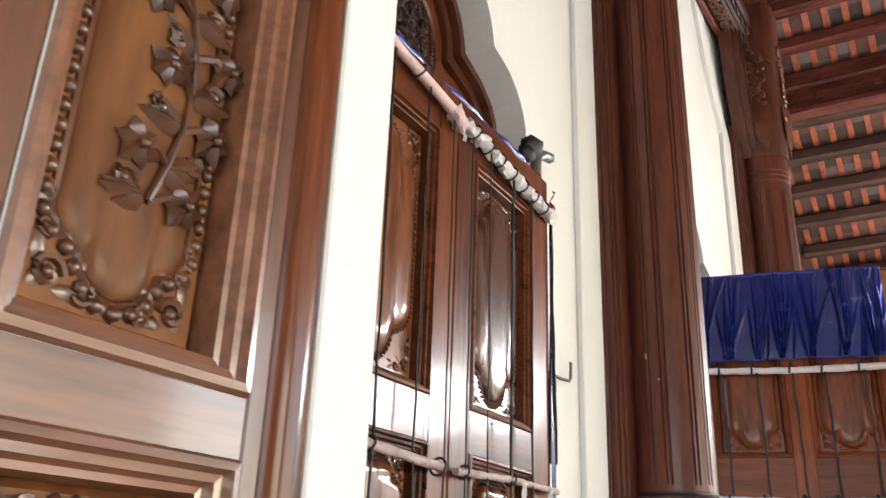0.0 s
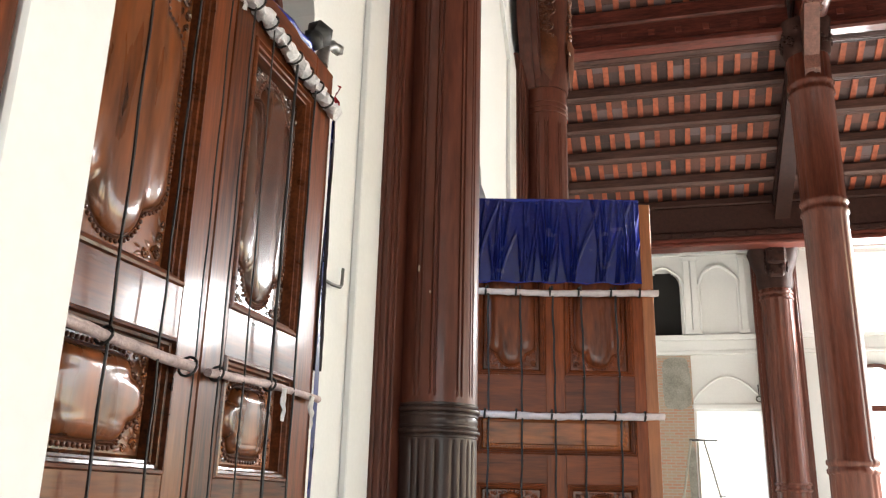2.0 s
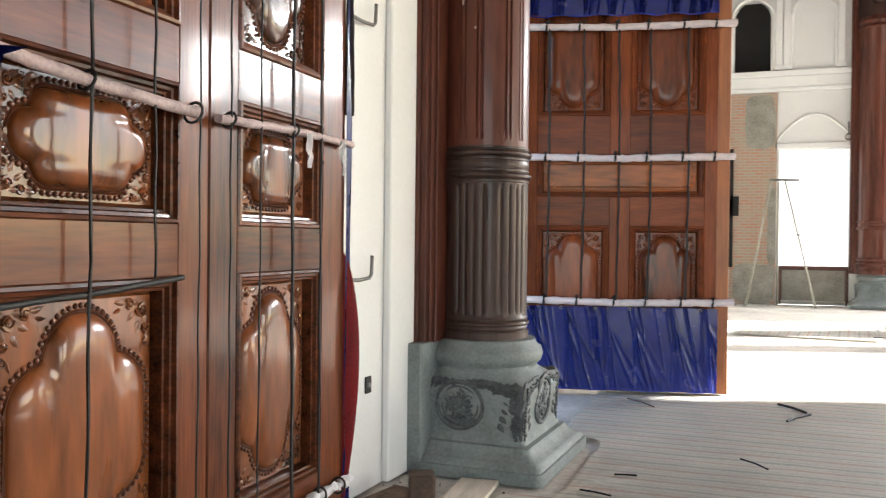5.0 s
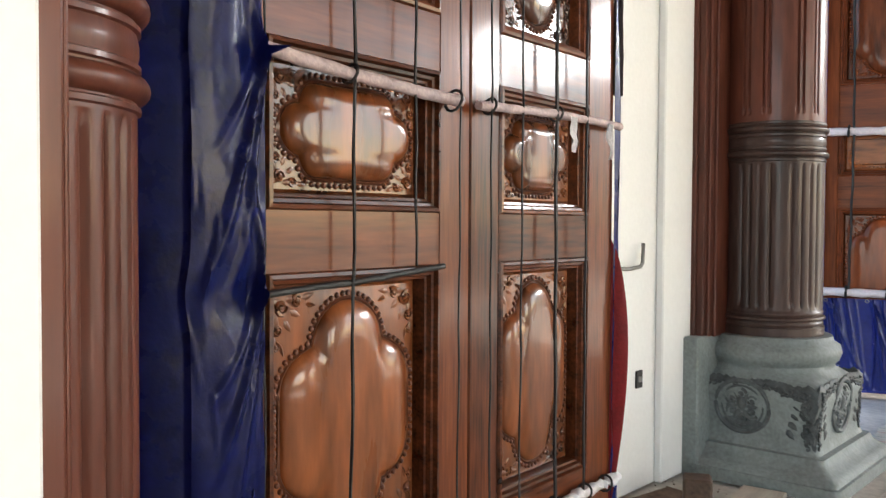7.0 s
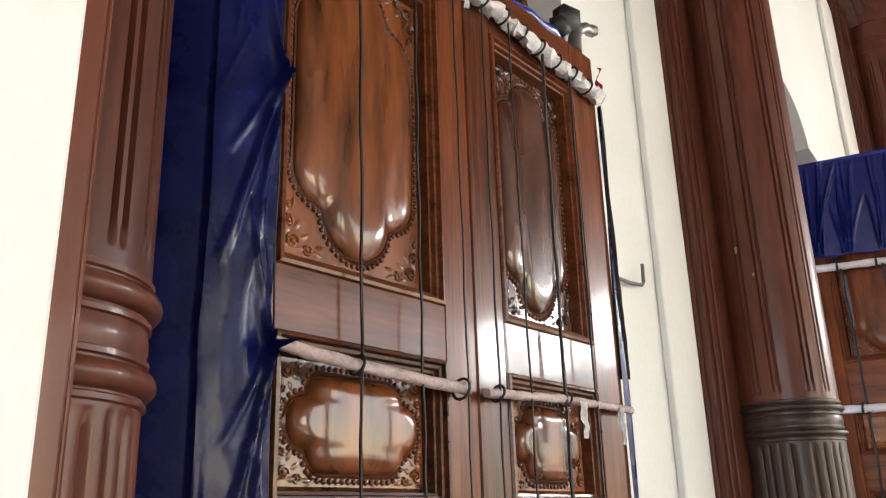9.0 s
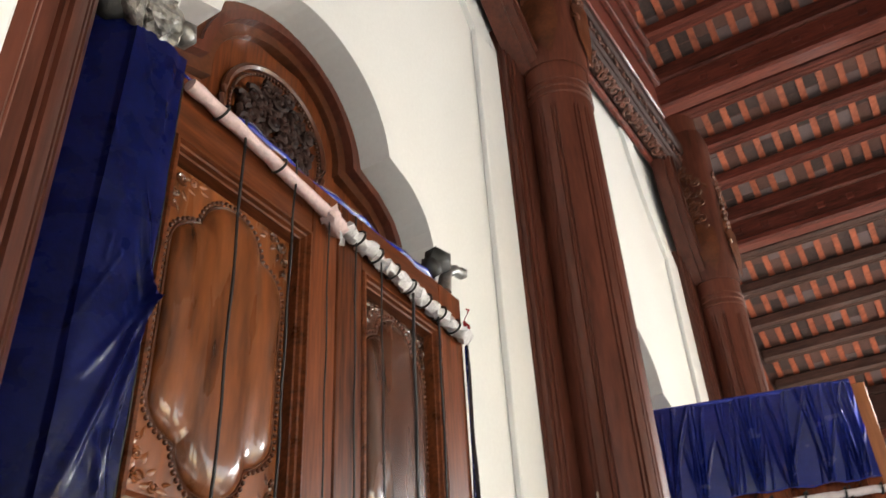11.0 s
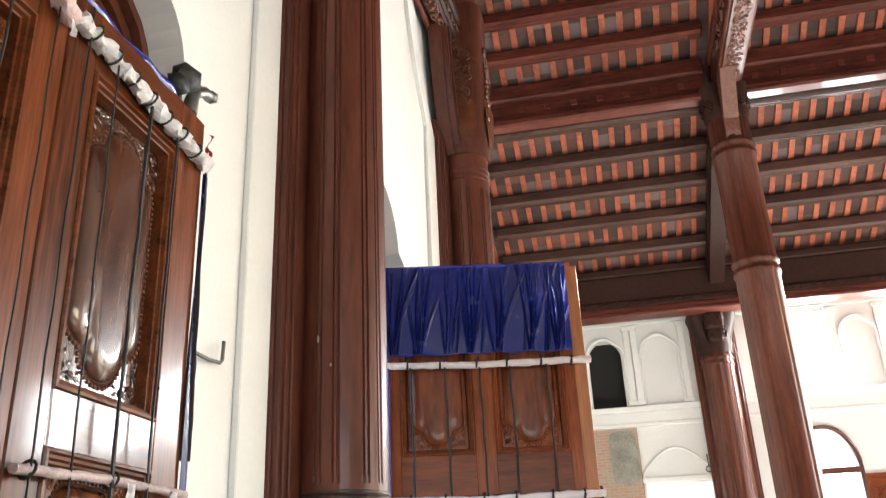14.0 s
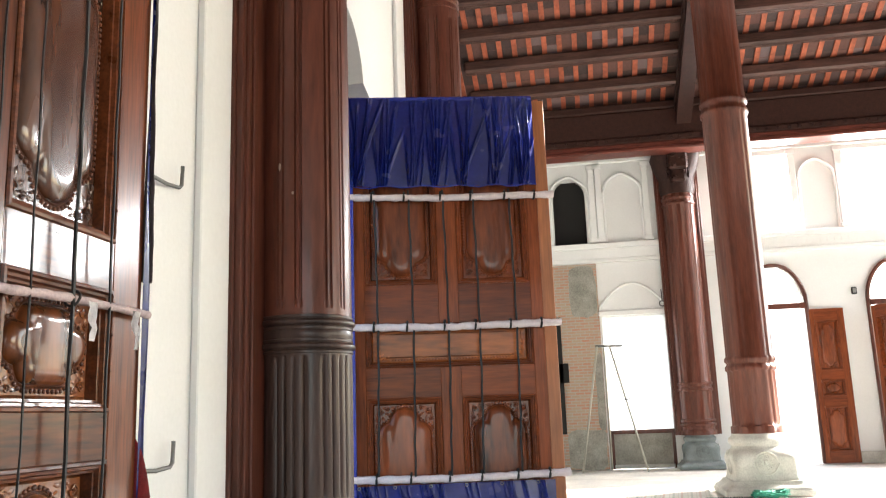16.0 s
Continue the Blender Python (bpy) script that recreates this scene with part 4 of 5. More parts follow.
def hall_pillar(x, y, r, top, s, stone):
    th = thing("hall_pillar", pose(x, y, 0), "thick red-brown timber pillar on a carved stone base", "pillar", "hall pillars")
    sec = []
    h = 0.83 * s
    sec += [(h - 0.01, r + 0.03, 2), (h + 0.12, r + 0.03, 2), (h + 0.14, r, 2), (h + 0.2, r, 2)]
    for q in (2.05, 2.2, 6.75, 6.95, 9.2, 9.4):
        sec += [(q, r, 2), (q + 0.03, r + 0.03, 2), (q + 0.09, r + 0.03, 2), (q + 0.12, r, 2)]
    sec += [(top, r, 2)]
    part("shaft", loft(bmesh.new(), sec, 96, wave=lambda th_, z: (-0.025 * max(0, math.sin(18 * th_)) ** 0.5 if h + 0.2 < z < 2.06 else (-0.012 if math.sin(12 * th_) > 0.6 else 0))), M_COL, th)
    foot = part("stone_base", stone_base(s), stone, th, "carved stone base")
    part("base_relief", base_relief(s), stone, foot)
    bm = loft(bmesh.new(), [(top - 0.75, r + 0.01, 2), (top - 0.6, r + 0.05, 2), (top - 0.45, r + 0.03, 2), (top - 0.3, r + 0.05, 2.4), (top - 0.02, r + 0.08, 3)], 48)
    head = part("capital", bm, M_DULL, th, "dark carved capital")
    bm = bmesh.new()
    for i in range(26):
        m = bmesh.new()
        scroll(m, 0, top - 0.55 + 0.4 * ((i * 7) % 10) / 10, 0.085, 0, (-1) ** i, 1.3 * i, 0.026, 14, 1.2)
        rot = Matrix.Rotation(2 * math.pi * i / 26, 4, "Z")
        for f in m.faces:
            bm.faces.new([bm.verts.new(rot @ Vector((v.co.x, v.co.y - r - 0.06, v.co.z))) for v in f.verts])
        m.free()
    part("carving", bm, M_DULL, head)
    for sx, sy in ((0, -1),):
        bm = bmesh.new()
        prof = [(0, top - 1.3), (0.08, top - 1.15), (0.14, top - 0.9), (0.28, top - 0.7), (0.40, top - 0.5), (0.55, top - 0.3), (0.7, top - 0.1), (0.7, top), (0, top)]
        for d0 in (-0.14,):
            A = [bm.verts.new((r - 0.05 + a, -0.14, b)) for a, b in prof]
            B = [bm.verts.new((r - 0.05 + a, 0.14, b)) for a, b in prof]
            bm.faces.new(A)
            bm.faces.new(B)
            for k in range(len(A)):
                bm.faces.new((A[k], A[(k + 1) % len(A)], B[(k + 1) % len(A)], B[k]))
        part("corbel", bm, M_BEAMC, th, m=Matrix.Rotation(math.atan2(sy, sx), 4, "Z"))
    return th


hall_pillar(2.8, 15.75, 0.40, 10.8, 1.2, M_STONE2)
hall_pillar(8.3, 15.75, 0.40, 10.8, 1.2, M_STONE2)


# ---- doorway heads: carved tympanum in the wall ----
def arch_band(bm, k0, k1, x0, x1, zlow):
    """A band along the arch between two insets, from depth x0 (back) to x1 (front)."""
    def line(k):
        zs = arch_levels(k, zlow)
        zs = [zlow + (zs[-1] - zlow) * math.sin(math.pi / 2 * i / 40) for i in range(41)]
        right = [(arch_w(z, k), z) for z in zs]
        return right + [(-y, z) for y, z in right[::-1]]
    o, i_ = line(k0), line(k1)
    a = [bm.verts.new((x1, y, z)) for y, z in o]
    b = [bm.verts.new((x1, y, z)) for y, z in i_]
    c = [bm.verts.new((x0, y, z)) for y, z in i_]
    d = [bm.verts.new((x0, y, z)) for y, z in o]
    for p in range(len(o) - 1):
        for A, B in ((a, b), (b, c), (d, a)):
            bm.faces.new((A[p], A[p + 1], B[p + 1], B[p]))
    return bm


def door_head(yc):
    th = thing("door_head", WALL @ pose(-0.22, yc, 0), "carved dark wooden trefoil door head", "door head", "door heads", "structure")
    zl = 3.95
    part("arch_frame", arch_band(bmesh.new(), 0.0, 0.07, -0.10, 0.0, 0.0), M_CARVE, th)
    part("arch_step", arch_band(bmesh.new(), 0.065, 0.12, -0.10, 0.035, 0.0), M_COL, th)
    part("arch_bead", arch_band(bmesh.new(), 0.115, 0.19, -0.10, -0.025, 0.0), M_CARVE, th)
    bm = bmesh.new()
    zs = [zl + (5.2 - zl) * i / 20 for i in range(21)]
    vs = [bm.verts.new((-0.07, arch_w(z, 0.17), z)) for z in zs] + [bm.verts.new((-0.07, -arch_w(z, 0.17), z)) for z in zs[::-1]]
    bm.faces.new(vs)
    ret = bmesh.ops.extrude_face_region(bm, geom=list(bm.faces))
    for v in [g for g in ret["geom"] if isinstance(g, bmesh.types.BMVert)]:
        v.co.x -= 0.03
    part("board", bm, M_DOOR, th)
    bm = bmesh.new()
    ring = [2 * math.pi * i / 40 for i in range(40)]
    tube(bm, [(-0.05, 0.40 * math.cos(a), 4.62 + 0.42 * math.sin(a)) for a in ring], 0.022, 6, closed=True)
    for i in range(84):
        a = 2 * math.pi * i / 84
        ball(bm, (-0.045, 0.355 * math.cos(a), 4.62 + 0.375 * math.sin(a)), 0.012)
    part("roundel", bm, M_CARVE, th)
    m = bmesh.new()
    rs = random.Random(4)
    for i in range(34):
        a, q = 2.4 * i, 0.30 * math.sqrt((i + 0.5) / 34)
        scroll(m, q * math.cos(a), 4.62 + q * math.sin(a), rs.uniform(0.045, 0.075), rs.uniform(-0.02, 0.01), rs.choice((-1, 1)), a, 0.019)
        ball(m, (q * math.cos(a + 0.3), -0.01, 4.62 + q * math.sin(a + 0.3)), rs.uniform(0.02, 0.04), (1, 0.6, 1.5))
    for v in m.verts:
        v.co = Vector((-0.05 - v.co.y, v.co.x, v.co.z))
    part("carving", m, M_DULL, th)
    part("transom", boxes((-0.08, 0.03, -1.12, 1.12, 3.86, 4.05), bevel=0.015), M_DOOR, th)
    return th


dh = door_head(Y(2.62))
copy_thing(dh, WALL @ pose(-0.22, Y(7.22), 0))
# unseen black slab added so that the closed doorway stays dark
solid("wall_backing", boxes((-0.60, -0.44, Y(2.62) - 1.5, Y(2.62) + 1.5, 0, 5.8)), M_BLACK, WALL, "black slab added to keep the doorway dark behind the closed door", "shutter", kind="structure")

# ---- the closed double door ----
ROWS1 = [(0.318, 1.348), (1.543, 2.075), (2.285, 3.68)]
D1 = pose(-2.13, 1.42, 0, 0, 0, 90)
left_leaf = thing("door_leaf", D1, "varnished red-brown carved door leaf tied with ropes", "door", "double door")
door_leaf(left_leaf, 1.20, 0.10, 3.97, [(0.19, 1.012)], ROWS1)
right_leaf = thing("door_leaf", D1 @ pose(1.205, 0, 0), "varnished red-brown carved door leaf with padded strips", "door", "double door")
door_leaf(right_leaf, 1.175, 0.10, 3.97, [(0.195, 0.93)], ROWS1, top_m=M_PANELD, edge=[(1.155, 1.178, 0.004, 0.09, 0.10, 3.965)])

# ---- the open leaf of the next doorway ----
L2 = pose(-2.35, 7.95, 0, 0, 0, 13.0)
leaf2 = thing("door_leaf", L2, "open red-brown carved door leaf wrapped in blue tarpaulin", "door", "double door")
door_leaf(leaf2, 2.06, 0.03, 4.62, [(0.22, 0.93), (1.13, 1.84)], [(0.5, 1.66), (1.94, 2.36), (2.74, 4.2)], 1.15, 0.11, wide=1, edge=[(1.955, 2.075, -0.008, 0.095, 0.03, 4.62)], wood=(M_DOOR2, M_RAIL2, M_PANEL2))


# ---- tarpaulins ----
def crumple(bm, amp, freq, seed):
    for v in bm.verts:
        p = v.co * freq + Vector((seed, seed * 2, 0))
        v.co += amp * noise.noise_vector(p) + 0.4 * amp * noise.noise_vector(p * 2.7)


def sheet(x0, x1, z0, z1, y, nx, nz, ties, amp, seed, top=False, lean=0.10):
    """A tarpaulin sheet with long sharp creases that run out from the ties along one edge."""
    bm = bmesh.new()
    grid = []
    rs_ = random.Random(int(seed * 10))
    lines = []
    H = z1 - z0
    for k in range(ties):
        tx = x0 + (x1 - x0) * (k + 0.5 + rs_.uniform(-0.2, 0.2)) / ties
        for q in range(5):
            lines.append((tx + rs_.uniform(-0.02, 0.02), (q - 2) * 0.12 + lean + rs_.uniform(-0.04, 0.04), rs_.uniform(0.5, 1.5) * H, rs_.uniform(0.012, 0.022), rs_.uniform(0.4, 1.0)))
    for k in range(ties * 3):
        lines.append((rs_.uniform(x0, x1), lean + rs_.uniform(-0.06, 0.06), rs_.uniform(0.9, 2.0) * H, rs_.uniform(0.010, 0.02), rs_.uniform(0.3, 0.8)))
    for j in range(nz + 1):
        row = []
        z = z0 + H * j / nz
        d = z1 - z if top else z - z0
        for i in range(nx + 1):
            x = x0 + (x1 - x0) * i / nx
            w = 0.0
            for tx, k, L, wd, h in lines:
                if d < L:
                    e = abs(x - tx - k * d - 0.02 * math.sin(4 * d + 9 * k)) / (wd * (0.6 + d))
                    if e < 1.0:
                        w = max(w, h * (1 - e) * (1 - d / L) ** 0.4)
            n = noise.noise(Vector((x * 2.2 + seed, z * 1.1, seed)))
            row.append(bm.verts.new((x, y - amp * w - amp * (0.5 + 0.5 * n), z)))
        grid.append(row)
    for j in range(nz):
        for i in range(nx):
            f = bm.faces.new((grid[j][i], grid[j][i + 1], grid[j + 1][i + 1], grid[j + 1][i]))
            f.smooth = True
    bmesh.ops.solidify(bm, geom=list(bm.faces), thickness=0.003)
    return bm


solid("tarpaulin", sheet(0.0, 1.95, 3.72, 4.64, -0.02, 340, 36, 7, 0.060, 1.0), M_TARP, L2, "blue tarpaulin tied over the top of the open door leaf", "tarpaulin", "tarpaulins")
tp = bpy.data.objects["tarpaulin"]
part("top_fold", boxes((0.0, 1.95, -0.06, 0.11, 4.62, 4.66), bevel=0.012), M_TARP, tp)
part("hem", tube(bmesh.new(), [(0.0 + 0.0975 * i, -0.065 - 0.012 * math.sin(2.1 * i), 3.715 + 0.012 * math.sin(1.7 * i)) for i in range(21)], 0.007, 6), M_TARP, tp)
lower_tarp = solid("tarpaulin", sheet(0.0, 1.97, 0.04, 0.86, -0.02, 320, 34, 6, 0.042, 3.0, True, 0.24), M_TARP, L2, "blue tarpaulin hanging round the foot of the open door leaf", "tarpaulin", "tarpaulins")
part("hem", tube(bmesh.new(), [(0.0985 * i, -0.055 - 0.012 * math.sin(1.9 * i), 0.05 + 0.008 * math.sin(1.3 * i)) for i in range(21)], 0.008, 6), M_TARP, lower_tarp)
for x in (0.14, 0.47, 0.80, 1.13, 1.46, 1.80):
    ring = tube(bmesh.new(), [(x + 0.014 * math.cos(a), -0.085, 0.845 + 0.014 * math.sin(a)) for a in [2 * math.pi * k / 12 for k in range(12)]], 0.004, 5, closed=True)
    part("eyelet", ring, M_METAL, lower_tarp, "small metal eyelet")
solid("tarpaulin", boxes((-0.05, 0.12, -0.055, -0.012, 0.0, 4.6), bevel=0.01), M_TARP, L2, "blue tarpaulin along the hinge side of the open door leaf", "tarpaulin", "tarpaulins")


def wrap_tarp(i0, i1):
    """The tarpaulin folded round the hinge side of the closed pair, with creases running from where it is tied."""
    bm = bmesh.new()
    nz, nu = 300, 60
    grid = []
    rs_ = random.Random(31)
    lines = []
    for zc in (0.3, 1.3, 2.0, 2.9):
        for q, (k, L, wd, h) in enumerate(((-0.80, 0.62, 0.055, 1.5), (-0.45, 0.70, 0.05, 1.2), (-1.5, 0.34, 0.06, 0.9), (-0.2, 0.5, 0.035, 0.7))):
            lines.append((1.0, zc, k + rs_.uniform(-0.1, 0.1), -1, L * rs_.uniform(0.85, 1.15), wd, h))
            lines.append((1.0, zc, 0.8 * k + rs_.uniform(-0.1, 0.1), 1, 0.6 * L * rs_.uniform(0.8, 1.2), wd, 0.8 * h))
    for q in range(34):
        lines.append((rs_.uniform(0.4, 1.0), rs_.uniform(0.1, 3.9), rs_.uniform(-1.6, 0.4), rs_.choice((-1, 1)), rs_.uniform(0.1, 0.3), rs_.uniform(0.02, 0.045), rs_.uniform(0.15, 0.4)))
    for j in range(nz + 1):
        z = 0.02 + 3.96 * j / nz
        row = []
        pinch = 0.012 * math.exp(-((z - 2.0) / 0.10) ** 2) + 0.028 * math.exp(-((z - 1.3) / 0.09) ** 2)
        edge = 0.006 * noise.noise(Vector((0, 0, z * 0.8))) + 0.003 * noise.noise(Vector((3, 0, z * 6)))
        for i in range(i0, i1 + 1):
            u = i / nu
            w = 0.0
            for uc, zc, k, up, L, wd, h in lines:
                d = (z - zc) * up
                if 0 <= d < L:
                    e = abs(u - uc - k * d) / (wd * (0.7 + d))
                    if e < 1:
                        w += h * (1 - e) * (1 - d / L) ** 0.5
            soft = 0.018 * noise.noise(Vector((u * 2.0, 4.0, z * 1.1))) + 0.008 * noise.noise(Vector((u * 6.0, 9.0, z * 3.5)))
            flat = 0.12 if u < 0.38 else 1.0
            y = -0.04 - 0.035 * math.sin(math.pi * min(1, u * 1.1)) - flat * (0.020 * w + soft) + 0.10 * (1 - u) ** 2 - (0.02 if u >= 0.38 else 0.0)
            row.append(bm.verts.new((-0.26 + 0.395 * u + (edge - pinch) * u, y + pinch * 0.5, z)))
        grid.append(row)
    for A, B in zip(grid, grid[1:]):
        for i in range(len(A) - 1):
            bm.faces.new((A[i], A[i + 1], B[i + 1], B[i])).smooth = True
    bmesh.ops.solidify(bm, geom=list(bm.faces), thickness=0.004)
    return bm


wt = thing("tarpaulin", D1, "crumpled blue tarpaulin coloured darker for dim light, wrapped round the door's edge", "tarpaulin", "tarpaulins")
part("back_fold", wrap_tarp(0, 23), M_TARP_DIM, wt)
part("front_fold", wrap_tarp(23, 60), M_TARP_DIM, wt)

# ---- glowing slab added as overexposed daylight outside the far openings ----
M_GLOW = bpy.data.materials.new("daylight_glow")
M_GLOW.use_nodes = True
em = M_GLOW.node_tree.nodes["Principled BSDF"]
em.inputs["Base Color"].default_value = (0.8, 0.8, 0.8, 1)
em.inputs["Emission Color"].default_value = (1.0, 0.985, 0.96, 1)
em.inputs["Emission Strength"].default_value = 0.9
solid("backdrop", boxes((-6, 30, 75.0, 75.2, -0.3, 40)), M_GLOW, pose(0, 0, 0), "glowing white slab standing in for the overexposed open air outside", "backdrop", kind="structure")

# ---- far wall ----
def far_wall():
    """The far wall with arched doorways, a window and blind niches, built as slices."""
    bm = bmesh.new()
    y0, y1 = 22.5, 22.9

    def head(z, c, w, zs, zt):
        """Half width of a low ogee-headed opening."""
        if z <= zs:
            return w
        k = (z - zs) / (zt - zs)
        return w * math.sqrt(max(0.0, 1 - k * k)) * (1 - 0.12 * math.sin(math.pi * k))

    doors = [(4.80, 0.72, 3.95, 4.95), (7.75, 0.72, 3.95, 4.95), (10.7, 0.72, 3.95, 4.95), (12.8, 0.6, 3.95, 4.95)]
    win = (1.27, 0.80, 0.0, 3.86)
    nich = (-0.20, 0.43, 7.25, 7.62)
    edges = [-3.6, 3.3, 6.3, 9.2, 11.9, 14.0]

    def quad(*p):
        bm.faces.new([bm.verts.new(q) for q in p])

    def slab(xa, xb, za, zb):
        box(bm, xa, xb, y0, y1, za, zb)

    # left bay: window and upper dark niche
    slab(-3.6, win[0] - win[1], 0, 5.85)
    slab(win[0] + win[1], 3.3, 0, 5.85)
    slab(win[0] - win[1], win[0] + win[1], 3.86, 5.85)
    slab(-3.6, nich[0] - nich[1], 5.85, 9.6)
    slab(nich[0] + nich[1], 3.3, 5.85, 9.6)
    n = 10
    for i in range(n):
        za, zb = 7.2 + 0.45 * i / n, 7.2 + 0.45 * (i + 1) / n
        w = nich[1] * math.sqrt(max(0.02, 1 - ((za - 7.2) / 0.47) ** 2))
        slab(nich[0] - nich[1] - 0.001, nich[0] - w, za, zb)
        slab(nich[0] + w, nich[0] + nich[1] + 0.001, za, zb)
    slab(nich[0] - nich[1], nich[0] + nich[1], 7.65, 9.6)
    # right bays: doorways
    for (c, w, zs, zt), a, b in zip(doors, edges[1:], edges[2:]):
        slab(a, c - w, 0, zs)
        slab(c + w, b, 0, zs)
        for i in range(12):
            za, zb = zs + (zt - zs) * i / 12, zs + (zt - zs) * (i + 1) / 12
            hw = head(za, c, w, zs, zt)
            slab(a, c - hw, za, zb)
            slab(c + hw, b, za, zb)
        slab(a, b, zt, 5.95)
        slab(a, b, 7.9, 9.6)
        xw = {3.3: 5.0, 6.3: 7.5, 9.2: 10.0, 11.9: 12.3}[a]
        slab(a, xw - 0.65, 5.95, 7.9)
        slab(xw + 0.65, b, 5.95, 7.9)
    return bm


solid("wall_far", far_wall(), M_WALL, pose(0, 0, 0), "white plastered far wall with arched doorways and a blocked window", "wall", kind="structure")
# black panel: the niche's darkness is put into its colour
solid("wall_niche_back", boxes((-1.0, 0.6, 22.86, 22.95, 5.8, 7.8)), M_BLACK, pose(0, 0, 0), "dark opening behind the upper arch, drawn as a black panel", "wall", kind="structure")
bm = boxes((-2.2, 13.9, 22.36, 22.5, 5.68, 5.82), (-2.2, 13.9, 22.42, 22.5, 5.40, 5.68), (-2.2, 13.9, 22.39, 22.5, 5.30, 5.40), bevel=0.012)
x = -2.1
while x < 9:
    box(bm, x, x + 0.10, 22.405, 22.42, 5.50, 5.62)
    x += 0.17
solid("trim", bm, M_WALL2, pose(0, 0, 0), "white moulded plaster cornice with dentils", "trim", kind="structure")
bm = boxes((-2.2, 13.9, 22.40, 22.5, 8.02, 8.2), bevel=0.02)
solid("trim", bm, M_WALL2, pose(0, 0, 0), "white moulded plaster band under the eave beam", "trim", kind="structure")


def niche_frame(c, hw, z0, zs, zt):
    """A blind arch: two small pilasters and an arched moulding standing proud."""
    bm = boxes((c - hw - 0.20, c - hw - 0.04, 22.42, 22.5, z0, zt + 0.30), (c + hw + 0.04, c + hw + 0.20, 22.42, 22.5, z0, zt + 0.30), bevel=0.012)
    for s in (-1, 1):
        box(bm, c + s * (hw + 0.12) - 0.11, c + s * (hw + 0.12) + 0.11, 22.40, 22.5, zt + 0.22, zt + 0.34, 0.01)
        box(bm, c + s * (hw + 0.12) - 0.11, c + s * (hw + 0.12) + 0.11, 22.40, 22.5, z0, z0 + 0.12, 0.01)
    pts = []
    for i in range(25):
        a = math.pi * i / 24
        k = 1 + 0.10 * math.cos(3 * a) * math.sin(a)
        pts.append((c + hw * math.cos(a) * k, 22.47, zs + (zt - zs) * math.sin(a) * (1.0 + 0.12 * math.sin(a) ** 8)))
    pts = [(c + hw, 22.47, z0)] + pts + [(c - hw, 22.47, z0)]
    tube(bm, pts, 0.045, 6)
    return bm


for c in (-0.20, 1.22, 6.15, 8.75):
    solid("trim", niche_frame(c, 0.50 if c < 3 else 0.45, 5.84, 7.2, 7.65), M_WALL2, pose(0, 0, 0), "white plaster blind arch with small pilasters", "trim", "blind arches", "structure")

# blocked window: white sheet, brown lower frame, arched hood
th = thing("window_1", pose(1.27, 22.5, 0), "tall window closed with a white sheet in a brown frame", "window", kind="structure")
bm = bmesh.new()
grid = [[bm.verts.new((-0.80 + 1.6 * i / 40, 0.18 + 0.008 * math.sin(i * 0.7) + 0.005 * math.sin(i * 1.3 + 1), 0.9 + 2.98 * j / 6)) for i in range(41)] for j in range(7)]
for j in range(6):
    for i in range(40):
        f = bm.faces.new((grid[j][i], grid[j][i + 1], grid[j + 1][i + 1], grid[j + 1][i]))
        f.smooth = True
part("sheet", bm, M_SHEET, th, "white translucent sheet")
part("window_frame", boxes((-0.80, -0.72, -0.03, 0.06, 0.0, 0.92), (0.72, 0.80, -0.03, 0.06, 0.0, 0.92), (-0.80, 0.80, -0.03, 0.06, 0.86, 0.96), bevel=0.01), M_COL, th, "brown lower frame")
part("cement_panel", boxes((-0.72, 0.72, 0.06, 0.16, 0.0, 0.86)), M_CEM, th)
part("window_sill", boxes((-0.74, 0.74, -0.06, 0.06, 0.02, 0.10), bevel=0.01), M_STONE2, th)
bm = boxes((-0.92, 0.92, -0.06, 0.0, 3.88, 4.02), bevel=0.015)
pts = []
for i in range(25):
    a = math.pi * i / 24
    k = 0.30 + 0.62 * math.sin(a) ** 2.2
    pts.append((0.84 * math.cos(a), -0.03, 4.06 + 0.72 * k * math.sin(a) ** 0.6))
tube(bm, pts, 0.035, 6)
part("arched_hood", bm, M_WALL2, th)

# stripped wall: brick with cement render left on it, and a gap's darkness as black slabs
solid("brick_patch", boxes((-1.2, 0.40, 22.44, 22.5, 0.0, 5.28)), M_BRICK, pose(0, 0, 0), "bare brickwork where the plaster is missing", "brickwork", kind="structure")


def blot(x0, x1, z0, z1, seed, n=40):
    """A ragged skin of render."""
    bm = bmesh.new()
    vs = []
    for i in range(n):
        a = 2 * math.pi * i / n
        k = 1.0 + 0.12 * noise.noise(Vector((math.cos(a) * 1.7 + seed, math.sin(a) * 1.7, seed)))
        q = (abs(math.cos(a)) ** 6 + abs(math.sin(a)) ** 6) ** (-1 / 6)
        vs.append(bm.verts.new(((x0 + x1) / 2 + (x1 - x0) / 2 * k * q * math.cos(a), 22.425, (z0 + z1) / 2 + (z1 - z0) / 2 * k * q * math.sin(a))))
    f = bm.faces.new(vs)
    ret = bmesh.ops.extrude_face_region(bm, geom=[f])
    for v in [g for g in ret["geom"] if isinstance(g, bmesh.types.BMVert)]:
        v.co.y += 0.02
    return bm


for i, r in enumerate(((-0.35, 0.36, 3.9, 5.24), (-0.6, 0.38, 0.0, 1.0), (0.2, 0.40, 1.0, 2.9))):
    solid("render_patch", blot(*r, 2.0 + i), M_CEM, pose(0, 0, 0), "patch of grey cement render on the brickwork", "render", "render patches", "structure")
